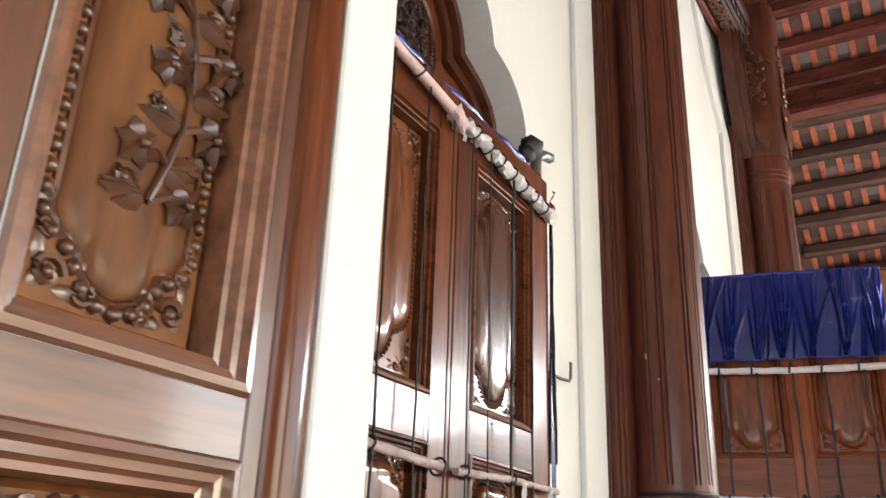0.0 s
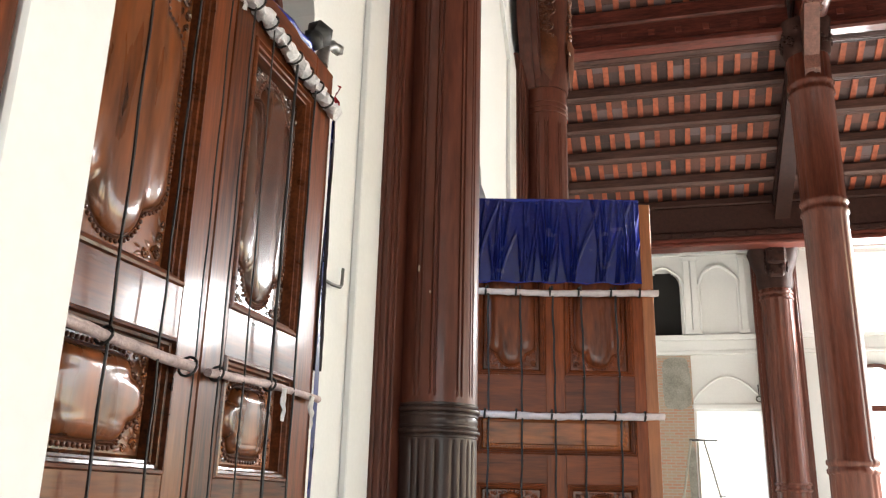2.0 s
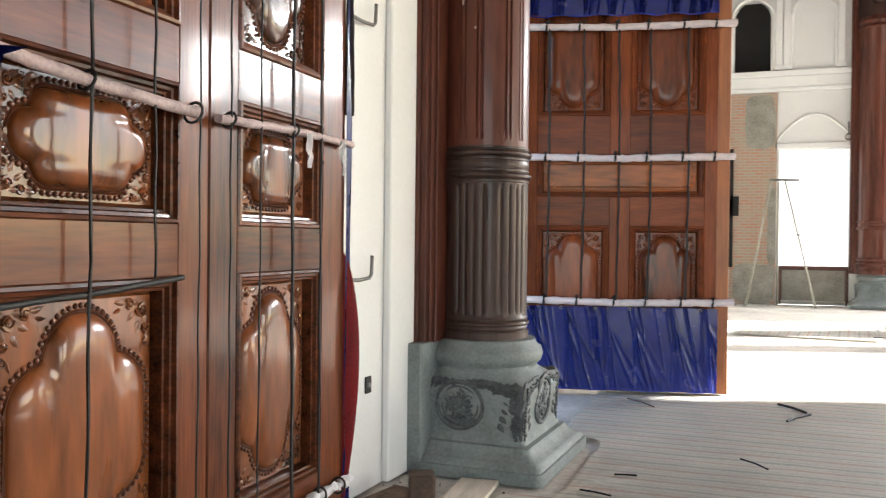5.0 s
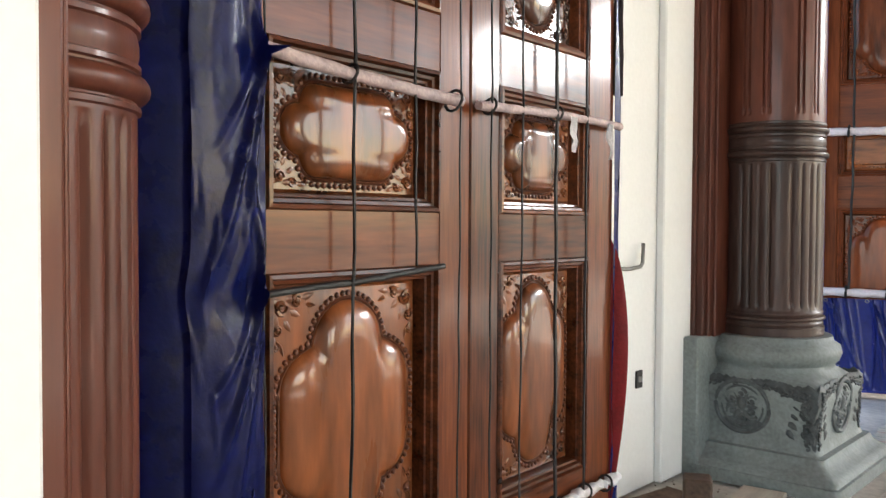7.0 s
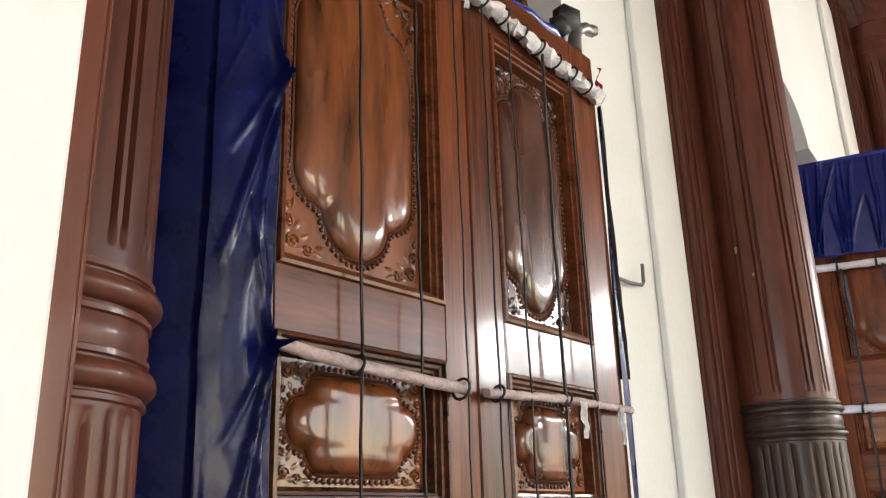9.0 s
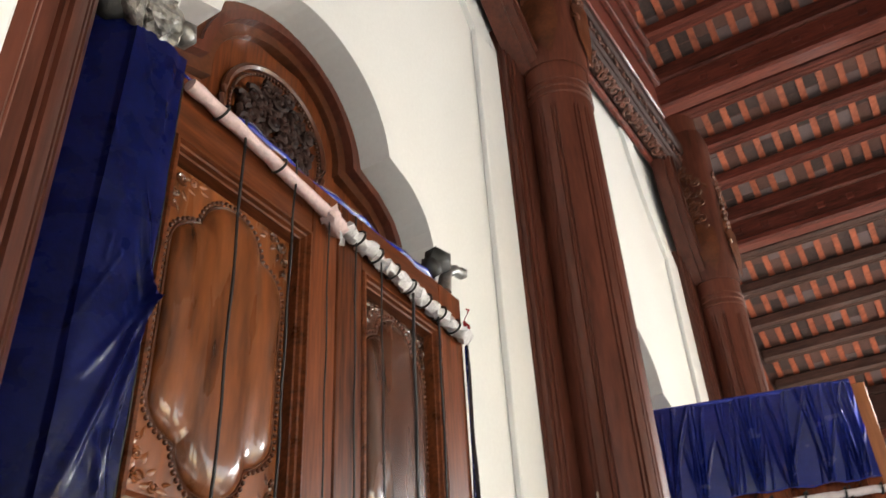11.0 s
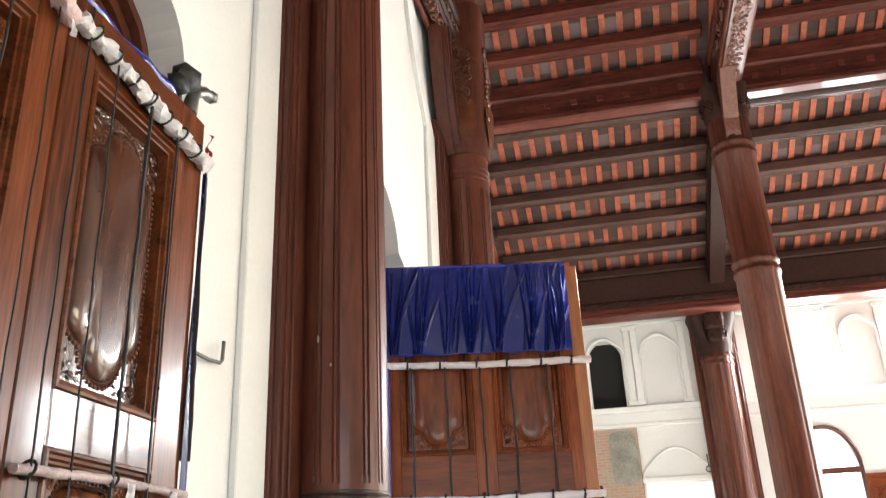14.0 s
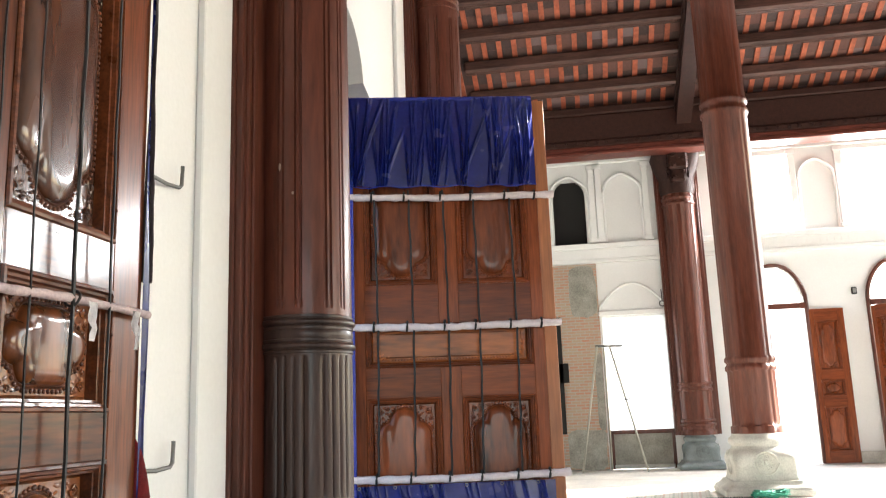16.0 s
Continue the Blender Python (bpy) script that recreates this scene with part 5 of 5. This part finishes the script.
solid("wall_gap", boxes((-1.6, -0.62, 22.40, 22.47, 0.9, 3.9), (-1.6, -0.48, 22.40, 22.47, 2.2, 2.7)), M_BLACK, pose(0, 0, 0), "dark ragged gap in the brickwork, drawn as black slabs", "wall", kind="structure")

# engaged column on the far wall
fc = thing("far_column", pose(2.62, 22.2, 0), "dark red-brown engaged column on a grey stone base at the far wall", "column")
sec = [(0.8, 0.43, 2), (0.9, 0.43, 2), (0.92, 0.40, 2)]
for q in (1.0, 1.1, 1.85, 2.0, 6.6, 6.75):
    sec += [(q, 0.40, 2), (q + 0.02, 0.43, 2), (q + 0.07, 0.43, 2), (q + 0.09, 0.40, 2)]
sec.append((8.0, 0.40, 2))
part("shaft", loft(bmesh.new(), sec, 96, wave=lambda a, z: (-0.02 * max(0, math.sin(16 * a)) ** 0.5 if 1.2 < z < 1.86 else (-0.012 if math.sin(12 * a) > 0.6 else 0))), M_COL, fc)
part("stone_base", stone_base(0.96), M_STONE, fc)
part("base_relief", base_relief(0.96), M_STONE, fc)
part("back_board", boxes((-0.56, 0.56, 0.1, 0.29, 0.8, 8.0), (-0.50, 0.50, 0.04, 0.12, 0.8, 8.0), bevel=0.01), M_COL, fc)
part("capital", loft(bmesh.new(), [(6.9, 0.42, 2), (7.1, 0.46, 2), (7.3, 0.44, 2), (7.6, 0.55, 3), (7.95, 0.62, 5)], 40), M_DULL, fc)


bm = boxes((-0.24, 0.24, -0.75, -0.30, 7.45, 8.5), (-0.19, 0.19, -0.62, -0.30, 7.15, 7.5), bevel=0.05)
part("corbel", bm, M_DULL, fc)
bm = bmesh.new()
for i in range(8):
    scroll(bm, -0.12 + 0.24 * (i % 2), 7.25 + 0.15 * i, 0.09, -0.77 if i > 1 else -0.64, (-1) ** i, i, 0.028, 18, 1.3)
    m = bmesh.new()
    scroll(m, -0.52, 7.3 + 0.15 * i, 0.09, 0, (-1) ** i, 2 * i, 0.028, 18, 1.3)
    for sx in (-1, 1):
        for f in [[(sx * (0.25 - v.co.y), v.co.x, v.co.z) for v in q.verts] for q in m.faces]:
            bm.faces.new([bm.verts.new(p) for p in f])
    m.free()
part("corbel_carving", bm, M_DULL, fc)


# doors of the far wall
def far_door(c):
    th = thing("arched_door_frame", pose(c, 22.44, 0), "brown arched door frame in a daylit doorway", "door frame", "far doors")
    pts = [(0.74, 0, 0.02), (0.74, 0, 2.0), (0.74, 0, 3.95)]
    for i in range(1, 24):
        k = i / 24
        a = math.pi * k
        hw = 0.74 * (1 - 0.06 * math.sin(2 * a) ** 2)
        pts.append((hw * math.cos(a), 0, 3.95 + 1.0 * math.sin(a) ** 0.85))
    pts += [(-0.74, 0, 3.95), (-0.74, 0, 2.0), (-0.74, 0, 0.02)]
    part("arch", tube(bmesh.new(), pts, 0.055, 6), M_COL, th)
    part("transom", boxes((-0.72, 0.72, -0.05, 0.05, 3.82, 3.96), bevel=0.01), M_COL, th)
    return th


fd = far_door(4.80)
for c in (7.75, 10.7):
    copy_thing(fd, pose(c, 22.44, 0))
fl = thing("door_leaf", pose(5.52, 22.40, 0, 0, 0, 0), "open red-brown carved door leaf against the far wall", "door", "far doors")
door_leaf(fl, 0.86, 0.02, 3.78, [(0.16, 0.70)], [(0.3, 1.38), (1.62, 2.02), (2.25, 3.5)], 1.0, 0.10, wood=(M_DOOR2, M_RAIL2, M_PANEL2))
fl2 = copy_thing(fl, pose(6.12, 22.1, 0, 0, 0, -70) @ pose(0, 0, 0))
fl2.matrix_basis = pose(7.02, 22.35, 0, 0, 0, -75)
solid("skirting", boxes((6.4, 6.98, 22.44, 22.5, 0, 0.28), bevel=0.01), M_STONE2, pose(0, 0, 0), "pale stone skirting by the far doors", "baseboard", kind="structure")

# pipe trestle leaning by the brickwork
tr = thing("trestle", pose(0.35, 21.3, 0), "thin pale pipe trestle standing before the brick wall", "trestle")
for p, q in (((-0.62, 0, 0), (-0.08, 0.3, 3.05)), ((0.92, 0, 0), (0.22, 0.3, 3.05)), ((0.1, 0.9, 0), (0.08, 0.3, 3.0))):
    part("leg", tube(bmesh.new(), [p, q], 0.028, 6), M_BAMB, tr)
part("crossbar", tube(bmesh.new(), [(-0.12, 0.3, 3.05), (0.55, 0.3, 3.03)], 0.03, 6), M_REBAR, tr)
part("crossbar", tube(bmesh.new(), [(0.48, 0.12, 1.72), (0.66, 0.12, 1.72)], 0.02, 6), M_REBAR, tr)

# ---- strips, ropes and fittings on the doors ----
def strip(pts, r, material, m, label, seed=0, lump=0.25):
    bm = bmesh.new()
    out = []
    pts = [Vector(p) for p in pts]
    for a, b in zip(pts, pts[1:]):
        n = max(3, int((b - a).length / (0.018 if lump > 0.6 else 0.05)))
        for i in range(n):
            out.append(a.lerp(b, i / n))
    out.append(pts[-1])
    tube(bm, out, r, 8)
    for v in bm.verts:
        n = noise.noise_vector(v.co * (28 if lump > 0.6 else 13) + Vector((seed, 0, 0)))
        v.co += n * r * lump
    return solid("padding_strip", bm, material, m, label, "padding", "padding strips")


f1 = -0.045
strip([(0.18, f1, 3.90), (0.6, f1, 3.86), (1.06, f1, 3.80)], 0.030, M_FOAM, D1, "pink foam padding strip tied along the door top", 1)
strip([(1.06, f1, 3.80), (1.15, f1 - 0.02, 3.72)], 0.042, M_FOAM, D1, "torn end of a pink foam strip", 2, 0.7)
strip([(1.20, f1, 3.80), (1.7, f1, 3.74), (2.36, f1, 3.69)], 0.036, M_FOAMW, D1, "crumpled white foam padding strip tied along the door top", 3, 0.9)
strip([(0.12, f1, 2.02), (0.5, f1, 1.99), (1.08, f1, 1.965)], 0.023, M_FOAMG, D1, "thin pink foam strip tied across the door", 4)
strip([(1.2, f1, 1.965), (1.7, f1, 1.99), (2.36, f1, 1.99)], 0.019, M_FOAMG, D1, "grey foam strip tied across the door", 5, 0.4)
strip([(1.32, f1, 0.255), (1.8, f1, 0.235), (2.40, f1, 0.225)], 0.022, M_FOAMW, D1, "crumpled foam strip across the door foot", 6, 1.1)
strip([(0.15, f1, 1.29), (0.55, f1, 1.31), (1.0, f1 + 0.01, 1.345)], 0.011, M_ROPE, D1, "dark strap tied across the door", 7)
for z, lbl in ((3.62, "top"), (2.335, "middle"), (0.92, "lower")):
    strip([(0.02, -0.035, z), (1.0, -0.04, z - 0.02), (2.12, -0.04, z)], 0.036, M_FOAML, L2, "pink-white padding strip tied across the open leaf", 8 + z, 0.3)


def rope(x, z0, z1, y, r, m, sway=0.0):
    n = 24
    bm = tube(bmesh.new(), [(x + sway * math.sin(3.1 * i / n) + 0.004 * math.sin(i * 1.7), y, z0 + (z1 - z0) * i / n) for i in range(n + 1)], r, 5)
    return solid("tie_rope", bm, M_ROPE, m, "thin black tie rope hanging down the door", "rope", "tie ropes")


for x, r, z0, z1, sw in ((0.14, 0.005, 0.2, 3.9, 0.0), (0.49, 0.008, 0.15, 3.94, 0.02), (0.82, 0.007, 1.35, 3.94, -0.01), (1.06, 0.005, 0.2, 3.85, 0.01),
                         (1.27, 0.006, 0.2, 3.9, 0.0), (1.48, 0.006, 0.2, 3.82, 0.01), (1.77, 0.011, 0.15, 3.78, -0.015), (2.02, 0.008, 0.2, 3.75, 0.0)):
    rope(x, z0, z1, -0.055, r * 0.8, D1, sw)
for x in (0.32, 0.66, 1.0, 1.30, 1.66):
    rope(x, 0.9, 3.68, -0.05, 0.011, L2, 0.02)
for i, (x, z) in enumerate([(x, z) for z in (3.62, 2.335, 0.92) for x in (0.3, 0.62, 0.98, 1.28, 1.62, 1.92)]):
    bm = tube(bmesh.new(), [(x + 0.004 * math.sin(a), -0.04 + 0.045 * math.cos(a), z + 0.045 * math.sin(a)) for a in [2 * math.pi * k / 12 for k in range(12)]], 0.012, 5, closed=True)
    solid("tie_loop", bm, M_ROPE, L2, "black rope loop round a padding strip", "rope", "tie loops")
for x, z, r in ((0.36, 3.885, 0.04), (0.72, 3.85, 0.04), (1.3, 3.79, 0.045), (1.45, 3.77, 0.045), (1.6, 3.755, 0.045), (1.75, 3.74, 0.045), (1.9, 3.725, 0.045), (2.05, 3.715, 0.045), (2.2, 3.70, 0.045),
                (0.5, 1.99, 0.033), (1.04, 1.965, 0.04), (1.27, 1.97, 0.032), (1.77, 1.99, 0.032), (1.55, 0.245, 0.038), (1.78, 0.237, 0.038), (2.05, 0.232, 0.038), (2.25, 0.228, 0.038)):
    bm = tube(bmesh.new(), [(x + 0.012 * math.sin(a), f1 + r * math.cos(a), z + r * math.sin(a)) for a in [2 * math.pi * k / 12 for k in range(12)]], 0.006, 5, closed=True)
    solid("tie_loop", bm, M_ROPE, D1, "black rope loop round a padding strip", "rope", "tie loops")

# pivot fittings on the door tops
def pivot(x, m, big=1.0):
    th = thing("door_pivot", m @ pose(x, 0.03, 3.97), "steel door pivot partly wrapped in black plastic", "door fitting", "door pivots")
    bm = bmesh.new()
    tube(bm, [(-0.02, 0, 0), (0.0, 0, 0.10), (0.03, -0.01, 0.17)], 0.045 * big, 8, 0.032)
    part("pin", bm, M_METAL, th)
    bm = bmesh.new()
    tube(bm, [(0.0, 0, 0.14), (0.09, -0.02, 0.20), (0.17, -0.02, 0.21)], 0.035 * big, 8, 0.03)
    ball(bm, (0.17, -0.02, 0.215), 0.045 * big)
    part("arm", bm, M_METAL, th)
    bm = bmesh.new()
    ball(bm, (-0.10, -0.02, 0.17), 0.10 * big, (1.2, 0.8, 0.8))
    ball(bm, (-0.18, -0.02, 0.08), 0.08 * big, (1.0, 0.8, 1.0))
    crumple(bm, 0.02, 9, 2)
    part("wrapping", bm, M_ROPE, th, "black plastic wrapping")


pivot(2.27, D1)
pivot(-0.02, D1, 1.5)
bm = bmesh.new()
bmesh.ops.create_icosphere(bm, subdivisions=4, radius=0.12, matrix=Matrix.Translation((-0.06, -0.05, 4.08)) @ Matrix.Diagonal((1.3, 0.7, 1.0, 1)))
crumple(bm, 0.035, 14, 6)
solid("plastic_wrap", bm, M_WRAP, D1, "crumpled grey plastic tied round the door pivot", "plastic")
bm = tube(bmesh.new(), [(0.20 + 0.1 * i, 0.03 + 0.012 * math.sin(i), 3.985 + 0.012 * math.sin(i * 2.1)) for i in range(20)], 0.028, 7)
crumple(bm, 0.015, 8, 5)
solid("tarpaulin", bm, M_TARP, D1, "rolled blue tarpaulin lying along the door top", "tarpaulin", "tarpaulins")
solid("tarpaulin", sheet(2.368, 2.425, 0.1, 3.66, -0.004, 6, 60, 2, 0.012, 7.0), M_TARP_DIM, D1, "blue tarpaulin hanging behind the door edge", "tarpaulin", "tarpaulins")
bm = bmesh.new()
grid = []
for j in range(61):
    z = 2.15 + 1.58 * j / 60
    w = 0.035 + 0.03 * noise.noise(Vector((0, 1, z * 2.4))) + 0.012 * noise.noise(Vector((4, 1, z * 9)))
    grid.append([bm.verts.new((2.382 + w * u, -0.012 - 0.018 * math.sin(3 * u + 2 * z), z)) for u in (0, 0.4, 0.75, 1.0)])
for A, B in zip(grid, grid[1:]):
    for k in range(3):
        bm.faces.new((A[k], A[k + 1], B[k + 1], B[k])).smooth = True
bmesh.ops.solidify(bm, geom=list(bm.faces), thickness=0.004)
solid("cloth", bm, M_PLUM, D1, "dark plum cloth with a wavy edge hanging down the door edge", "cloth")
bm = bmesh.new()
grid = [[bm.verts.new((2.378 + 0.030 * u * (1 - 0.4 * j / 8) + 0.003 * math.sin(3 * j), -0.03 - 0.02 * math.sin(2 * u + j), 3.90 - 0.02 * j)) for u in (0, 0.5, 1.0)] for j in range(9)]
for A, B in zip(grid, grid[1:]):
    for k in range(2):
        bm.faces.new((A[k], A[k + 1], B[k + 1], B[k])).smooth = True
bmesh.ops.solidify(bm, geom=list(bm.faces), thickness=0.004)
solid("cloth", bm, M_RED, D1, "scrap of red cloth caught at the top of the door edge", "cloth")
bm = bmesh.new()
grid = []
for j in range(25):
    k = j / 24
    z = 0.05 + 1.38 * k
    bulge = 0.17 * math.sin(math.pi * (1 - k) ** 0.75 * 0.98) ** 0.9
    grid.append([bm.verts.new((2.37 + 0.35 * bulge * u, 0.0 - 0.42 * bulge * math.sin(1.6 * u), z)) for u in (0, 0.35, 0.7, 1.0)])
for A, B in zip(grid, grid[1:]):
    for k in range(3):
        f = bm.faces.new((A[k], A[k + 1], B[k + 1], B[k]))
        f.smooth = True
bmesh.ops.solidify(bm, geom=list(bm.faces), thickness=0.004)
solid("cloth", bm, M_RED, D1, "red cloth bulging from behind the door edge", "cloth")


# bent bars in the wall, and a socket
def hook(y, z):
    bm = tube(bmesh.new(), [(0.03, -0.20, 0), (0.04, -0.05, -0.01), (0.045, 0.07, 0), (0.045, 0.095, 0.02), (0.045, 0.10, 0.13)], 0.011, 7)
    return solid("bent_bar", bm, M_REBAR, WALL @ pose(0.0, Y(y), z), "bent grey steel bar sticking out of the white wall", "steel bar", "bent bars")


hook(4.22, 2.75)
hook(4.20, 1.27)
so = thing("wall_socket", WALL @ pose(0.0, Y(4.34), 0.63), "small dark open socket box in the wall", "socket")
part("box", boxes((0.0, 0.012, -0.035, 0.035, -0.05, 0.05), bevel=0.004), M_ROPE, so)
part("cover", boxes((0.012, 0.02, -0.02, 0.02, -0.015, 0.015), bevel=0.003), M_METAL, so)

# ---- near door leaf beside the camera ----
N0 = pose(-1.0, -0.52, 0, 0, 0, 90)
near = thing("door_leaf", N0, "glossy brown carved door leaf standing open", "door")
door_leaf(near, 0.66, 0.05, 3.2, [(0.19, 0.615)], [(0.3, 1.2), (1.28, 1.645), (1.735, 2.95)], 0.85, 0.10, wood=(M_NEAR, M_NEARR, M_NEARP))
bm = bmesh.new()
rs = random.Random(9)
stem = [(0.42 + 0.05 * math.sin(5.5 * k), 0.055, 1.99 + 0.068 * i) for i, k in enumerate([q / 11 for q in range(12)])]
tube(bm, stem, 0.006, 6, 0.004)
for i, (x, y_, z) in enumerate(stem):
    side = (-1) ** i
    cx, cz = x + side * rs.uniform(0.05, 0.085), z + rs.uniform(0.0, 0.04)
    tube(bm, [(x, 0.058, z), ((x + cx) / 2, 0.05, (z + cz) / 2 + 0.012), (cx, 0.055, cz)], 0.007, 5)
    a = rs.uniform(0, 6.28)
    for k in range(6):
        leaf_blade(bm, cx, cz, a + 1.047 * k, rs.uniform(0.034, 0.046), 0.030, 0.056, 0.018)
    ball(bm, (cx, 0.042, cz), 0.010)
    for k in range(3):
        leaf_blade(bm, x, z, (0.0 if side < 0 else math.pi) + rs.uniform(-0.9, 0.9), rs.uniform(0.06, 0.09), 0.034, 0.06, 0.016)
    scroll(bm, x - side * 0.045, z + 0.02, 0.020, 0.058, side, i, 0.007, 14)
part("floral_carving", bm, M_NEARC, near, "carved flowers and leaves on the panel")

# ---- floor boards and loose things ----
bm = bmesh.new()
box(bm, -0.075, 0.075, -0.075, 0.075, 0.0, 0.15, 0.012)
solid("timber_block", bm, M_BLOCK, pose(-1.88, 4.32, 0, 0, 0, 25), "short brown timber block on the floor by the column", "block")
rs = random.Random(3)
for i, (x, y, a, L) in enumerate(((-0.07, 5.8, -48, 0.28), (-1.05, 7.70, -45, 0.42), (-0.84, 5.2, 15, 0.14), (0.25, 7.97, -53, 0.40), (0.27, 7.55, 65, 0.42), (2.0, 14.8, 10, 0.6), (-0.95, 4.75, -12, 0.2))):
    bm = tube(bmesh.new(), [(-L / 2, 0, 0.022), (0, 0.03 * L, 0.022), (L / 2, -0.06 * L, 0.022)], 0.012 if i in (3, 4) else 0.006, 5)
    solid("wood_offcut", bm, M_ROPE, pose(x, y, 0.0, 0, 0, a), "thin dark offcut lying on the striped sheet", "offcut", "offcuts")
bm = bmesh.new()
for i in range(30):
    p = [(rs.uniform(-0.3, 0.3), rs.uniform(-0.2, 0.2), rs.uniform(0.01, 0.12)) for _ in range(4)]
    tube(bm, p, 0.012, 4)
solid("green_netting", bm, M_GREEN, pose(2.75, 14.85, 0), "small heap of green netting by the pillar base", "netting")

def shred(x, z, w, h, seed):
    """A torn flap of clear-grey plastic hanging from a strip."""
    bm = bmesh.new()
    rs_ = random.Random(seed)
    grid = [[bm.verts.new((x + w * (i / 4 - 0.5) * (1 - 0.5 * j / 6) + 0.01 * rs_.uniform(-1, 1), -0.075 - 0.015 * rs_.random(), z - h * j / 6)) for i in range(5)] for j in range(7)]
    for j in range(6):
        for i in range(4):
            bm.faces.new((grid[j][i], grid[j][i + 1], grid[j + 1][i + 1], grid[j + 1][i])).smooth = True
    bmesh.ops.solidify(bm, geom=list(bm.faces), thickness=0.002)
    return solid("plastic_shred", bm, M_FOAMW, D1, "torn flap of greyish plastic hanging from the strip", "plastic", "plastic shreds")


shred(1.86, 1.985, 0.07, 0.16, 1)
shred(2.20, 1.985, 0.06, 0.17, 2)
shred(1.12, 3.76, 0.06, 0.12, 3)
wh = thing("wall_hook", pose(2.02, 22.42, 4.25), "small dark ring hook on the far wall", "hook")
part("ring", tube(bmesh.new(), [(0.07 * math.cos(a), 0, -0.12 + 0.07 * math.sin(a)) for a in [2 * math.pi * k / 14 for k in range(14)]], 0.018, 6, closed=True), M_REBAR, wh)
part("stem", tube(bmesh.new(), [(0, 0.06, 0.25), (0, 0, 0.1), (0, 0, -0.05)], 0.014, 6), M_REBAR, wh)
sb = thing("switch_box", pose(6.72, 22.44, 4.2), "small dark box high on the far wall", "switch box")
part("box", boxes((-0.06, 0.06, 0.0, 0.06, -0.09, 0.09), bevel=0.01), M_ROPE, sb)
part("lid", boxes((-0.04, 0.04, -0.012, 0.0, -0.06, 0.06), bevel=0.006), M_METAL, sb)

# rubble and loose boards by the column foot
rs = random.Random(21)
bm = bmesh.new()
for i in range(200):
    x, y_ = -2.2 + abs(rs.gauss(0, 0.35)), 4.1 + rs.gauss(0, 0.35)
    if x < -1.0 and not (x > -1.95 and y_ > 4.7):
        ball(bm, (x, y_, 0.004), rs.uniform(0.003, 0.010), (rs.uniform(0.7, 1.6), rs.uniform(0.7, 1.6), 0.6))
crumple(bm, 0.006, 40, 1)
solid("rubble", bm, M_DIRT, pose(0, 0, 0), "brown dust and crumbs of mortar along the wall foot", "rubble", kind="stuff")
for x, y_, a, L, w, h in ((-1.62, 4.16, 94, 1.15, 0.24, 0.03), (-1.93, 3.84, 84, 0.62, 0.20, 0.025)):
    solid("loose_board", boxes((-L / 2, L / 2, -w / 2, w / 2, 0.0, h), bevel=0.004), M_PLANK, pose(x, y_, 0.0, 0, 0, a), "short dusty board lying by the column foot", "board", "loose boards")
solid("loose_board", boxes((-0.3, 0.3, -0.10, 0.10, 0.0, 0.02), bevel=0.004), M_DIRT, pose(-2.07, 4.14, 0.0, 0, 0, 78), "brown dirty board lying against the wall foot", "board", "loose boards")


# striped woven sheets spread over the floor
def floor_sheet(x1, y0, y1, left, seed, step=0.06):
    """A thin wrinkled sheet lying flat; left gives its ragged edge at each y."""
    bm = bmesh.new()
    rows = []
    n = int((y1 - y0) / step)
    for j in range(n + 1):
        y = y0 + (y1 - y0) * j / n
        xa = left(y)
        row = []
        for i in range(41):
            x = xa + (x1 - xa) * i / 40
            z = 0.010 + 0.007 * noise.noise(Vector((x * 0.9, y * 3.5, seed))) + 0.004 * noise.noise(Vector((x * 3, y * 9, seed)))
            yy = y + (0.05 * noise.noise(Vector((x * 3.0, seed, 0))) if j in (0, n) else 0.0)
            row.append(bm.verts.new((x, yy, max(0.004, z))))
        rows.append(row)
    for A, B in zip(rows, rows[1:]):
        for i in range(40):
            bm.faces.new((A[i], A[i + 1], B[i + 1], B[i])).smooth = True
    bmesh.ops.solidify(bm, geom=list(bm.faces), thickness=0.002)
    return bm


def near_edge(y):
    rag = 0.03 * noise.noise(Vector((y * 3, 2, 0)))
    k1 = min(1.0, max(0.0, (y - 4.55) / 0.2))
    k2 = min(1.0, max(0.0, (y - 6.12) / 0.12))
    return -1.46 + 0.32 * k1 - 0.36 * k2 + rag


solid("floor_sheet", floor_sheet(2.1, 4.16, 9.4, near_edge, 1.0), M_STRIPE, pose(0, 0, 0), "pale woven plastic sheet with pink and teal stripes", "floor sheet", "floor sheets")
solid("floor_sheet", floor_sheet(1.2, -1.0, 1.2, lambda y: -1.2 + 0.05 * noise.noise(Vector((y * 4, 1, 0))), 5.0), M_STRIPE, pose(0.9, 15.6, 0, 0, 0, 84), "crumpled pale striped sheet lying in the sunlight", "floor sheet", "floor sheets")
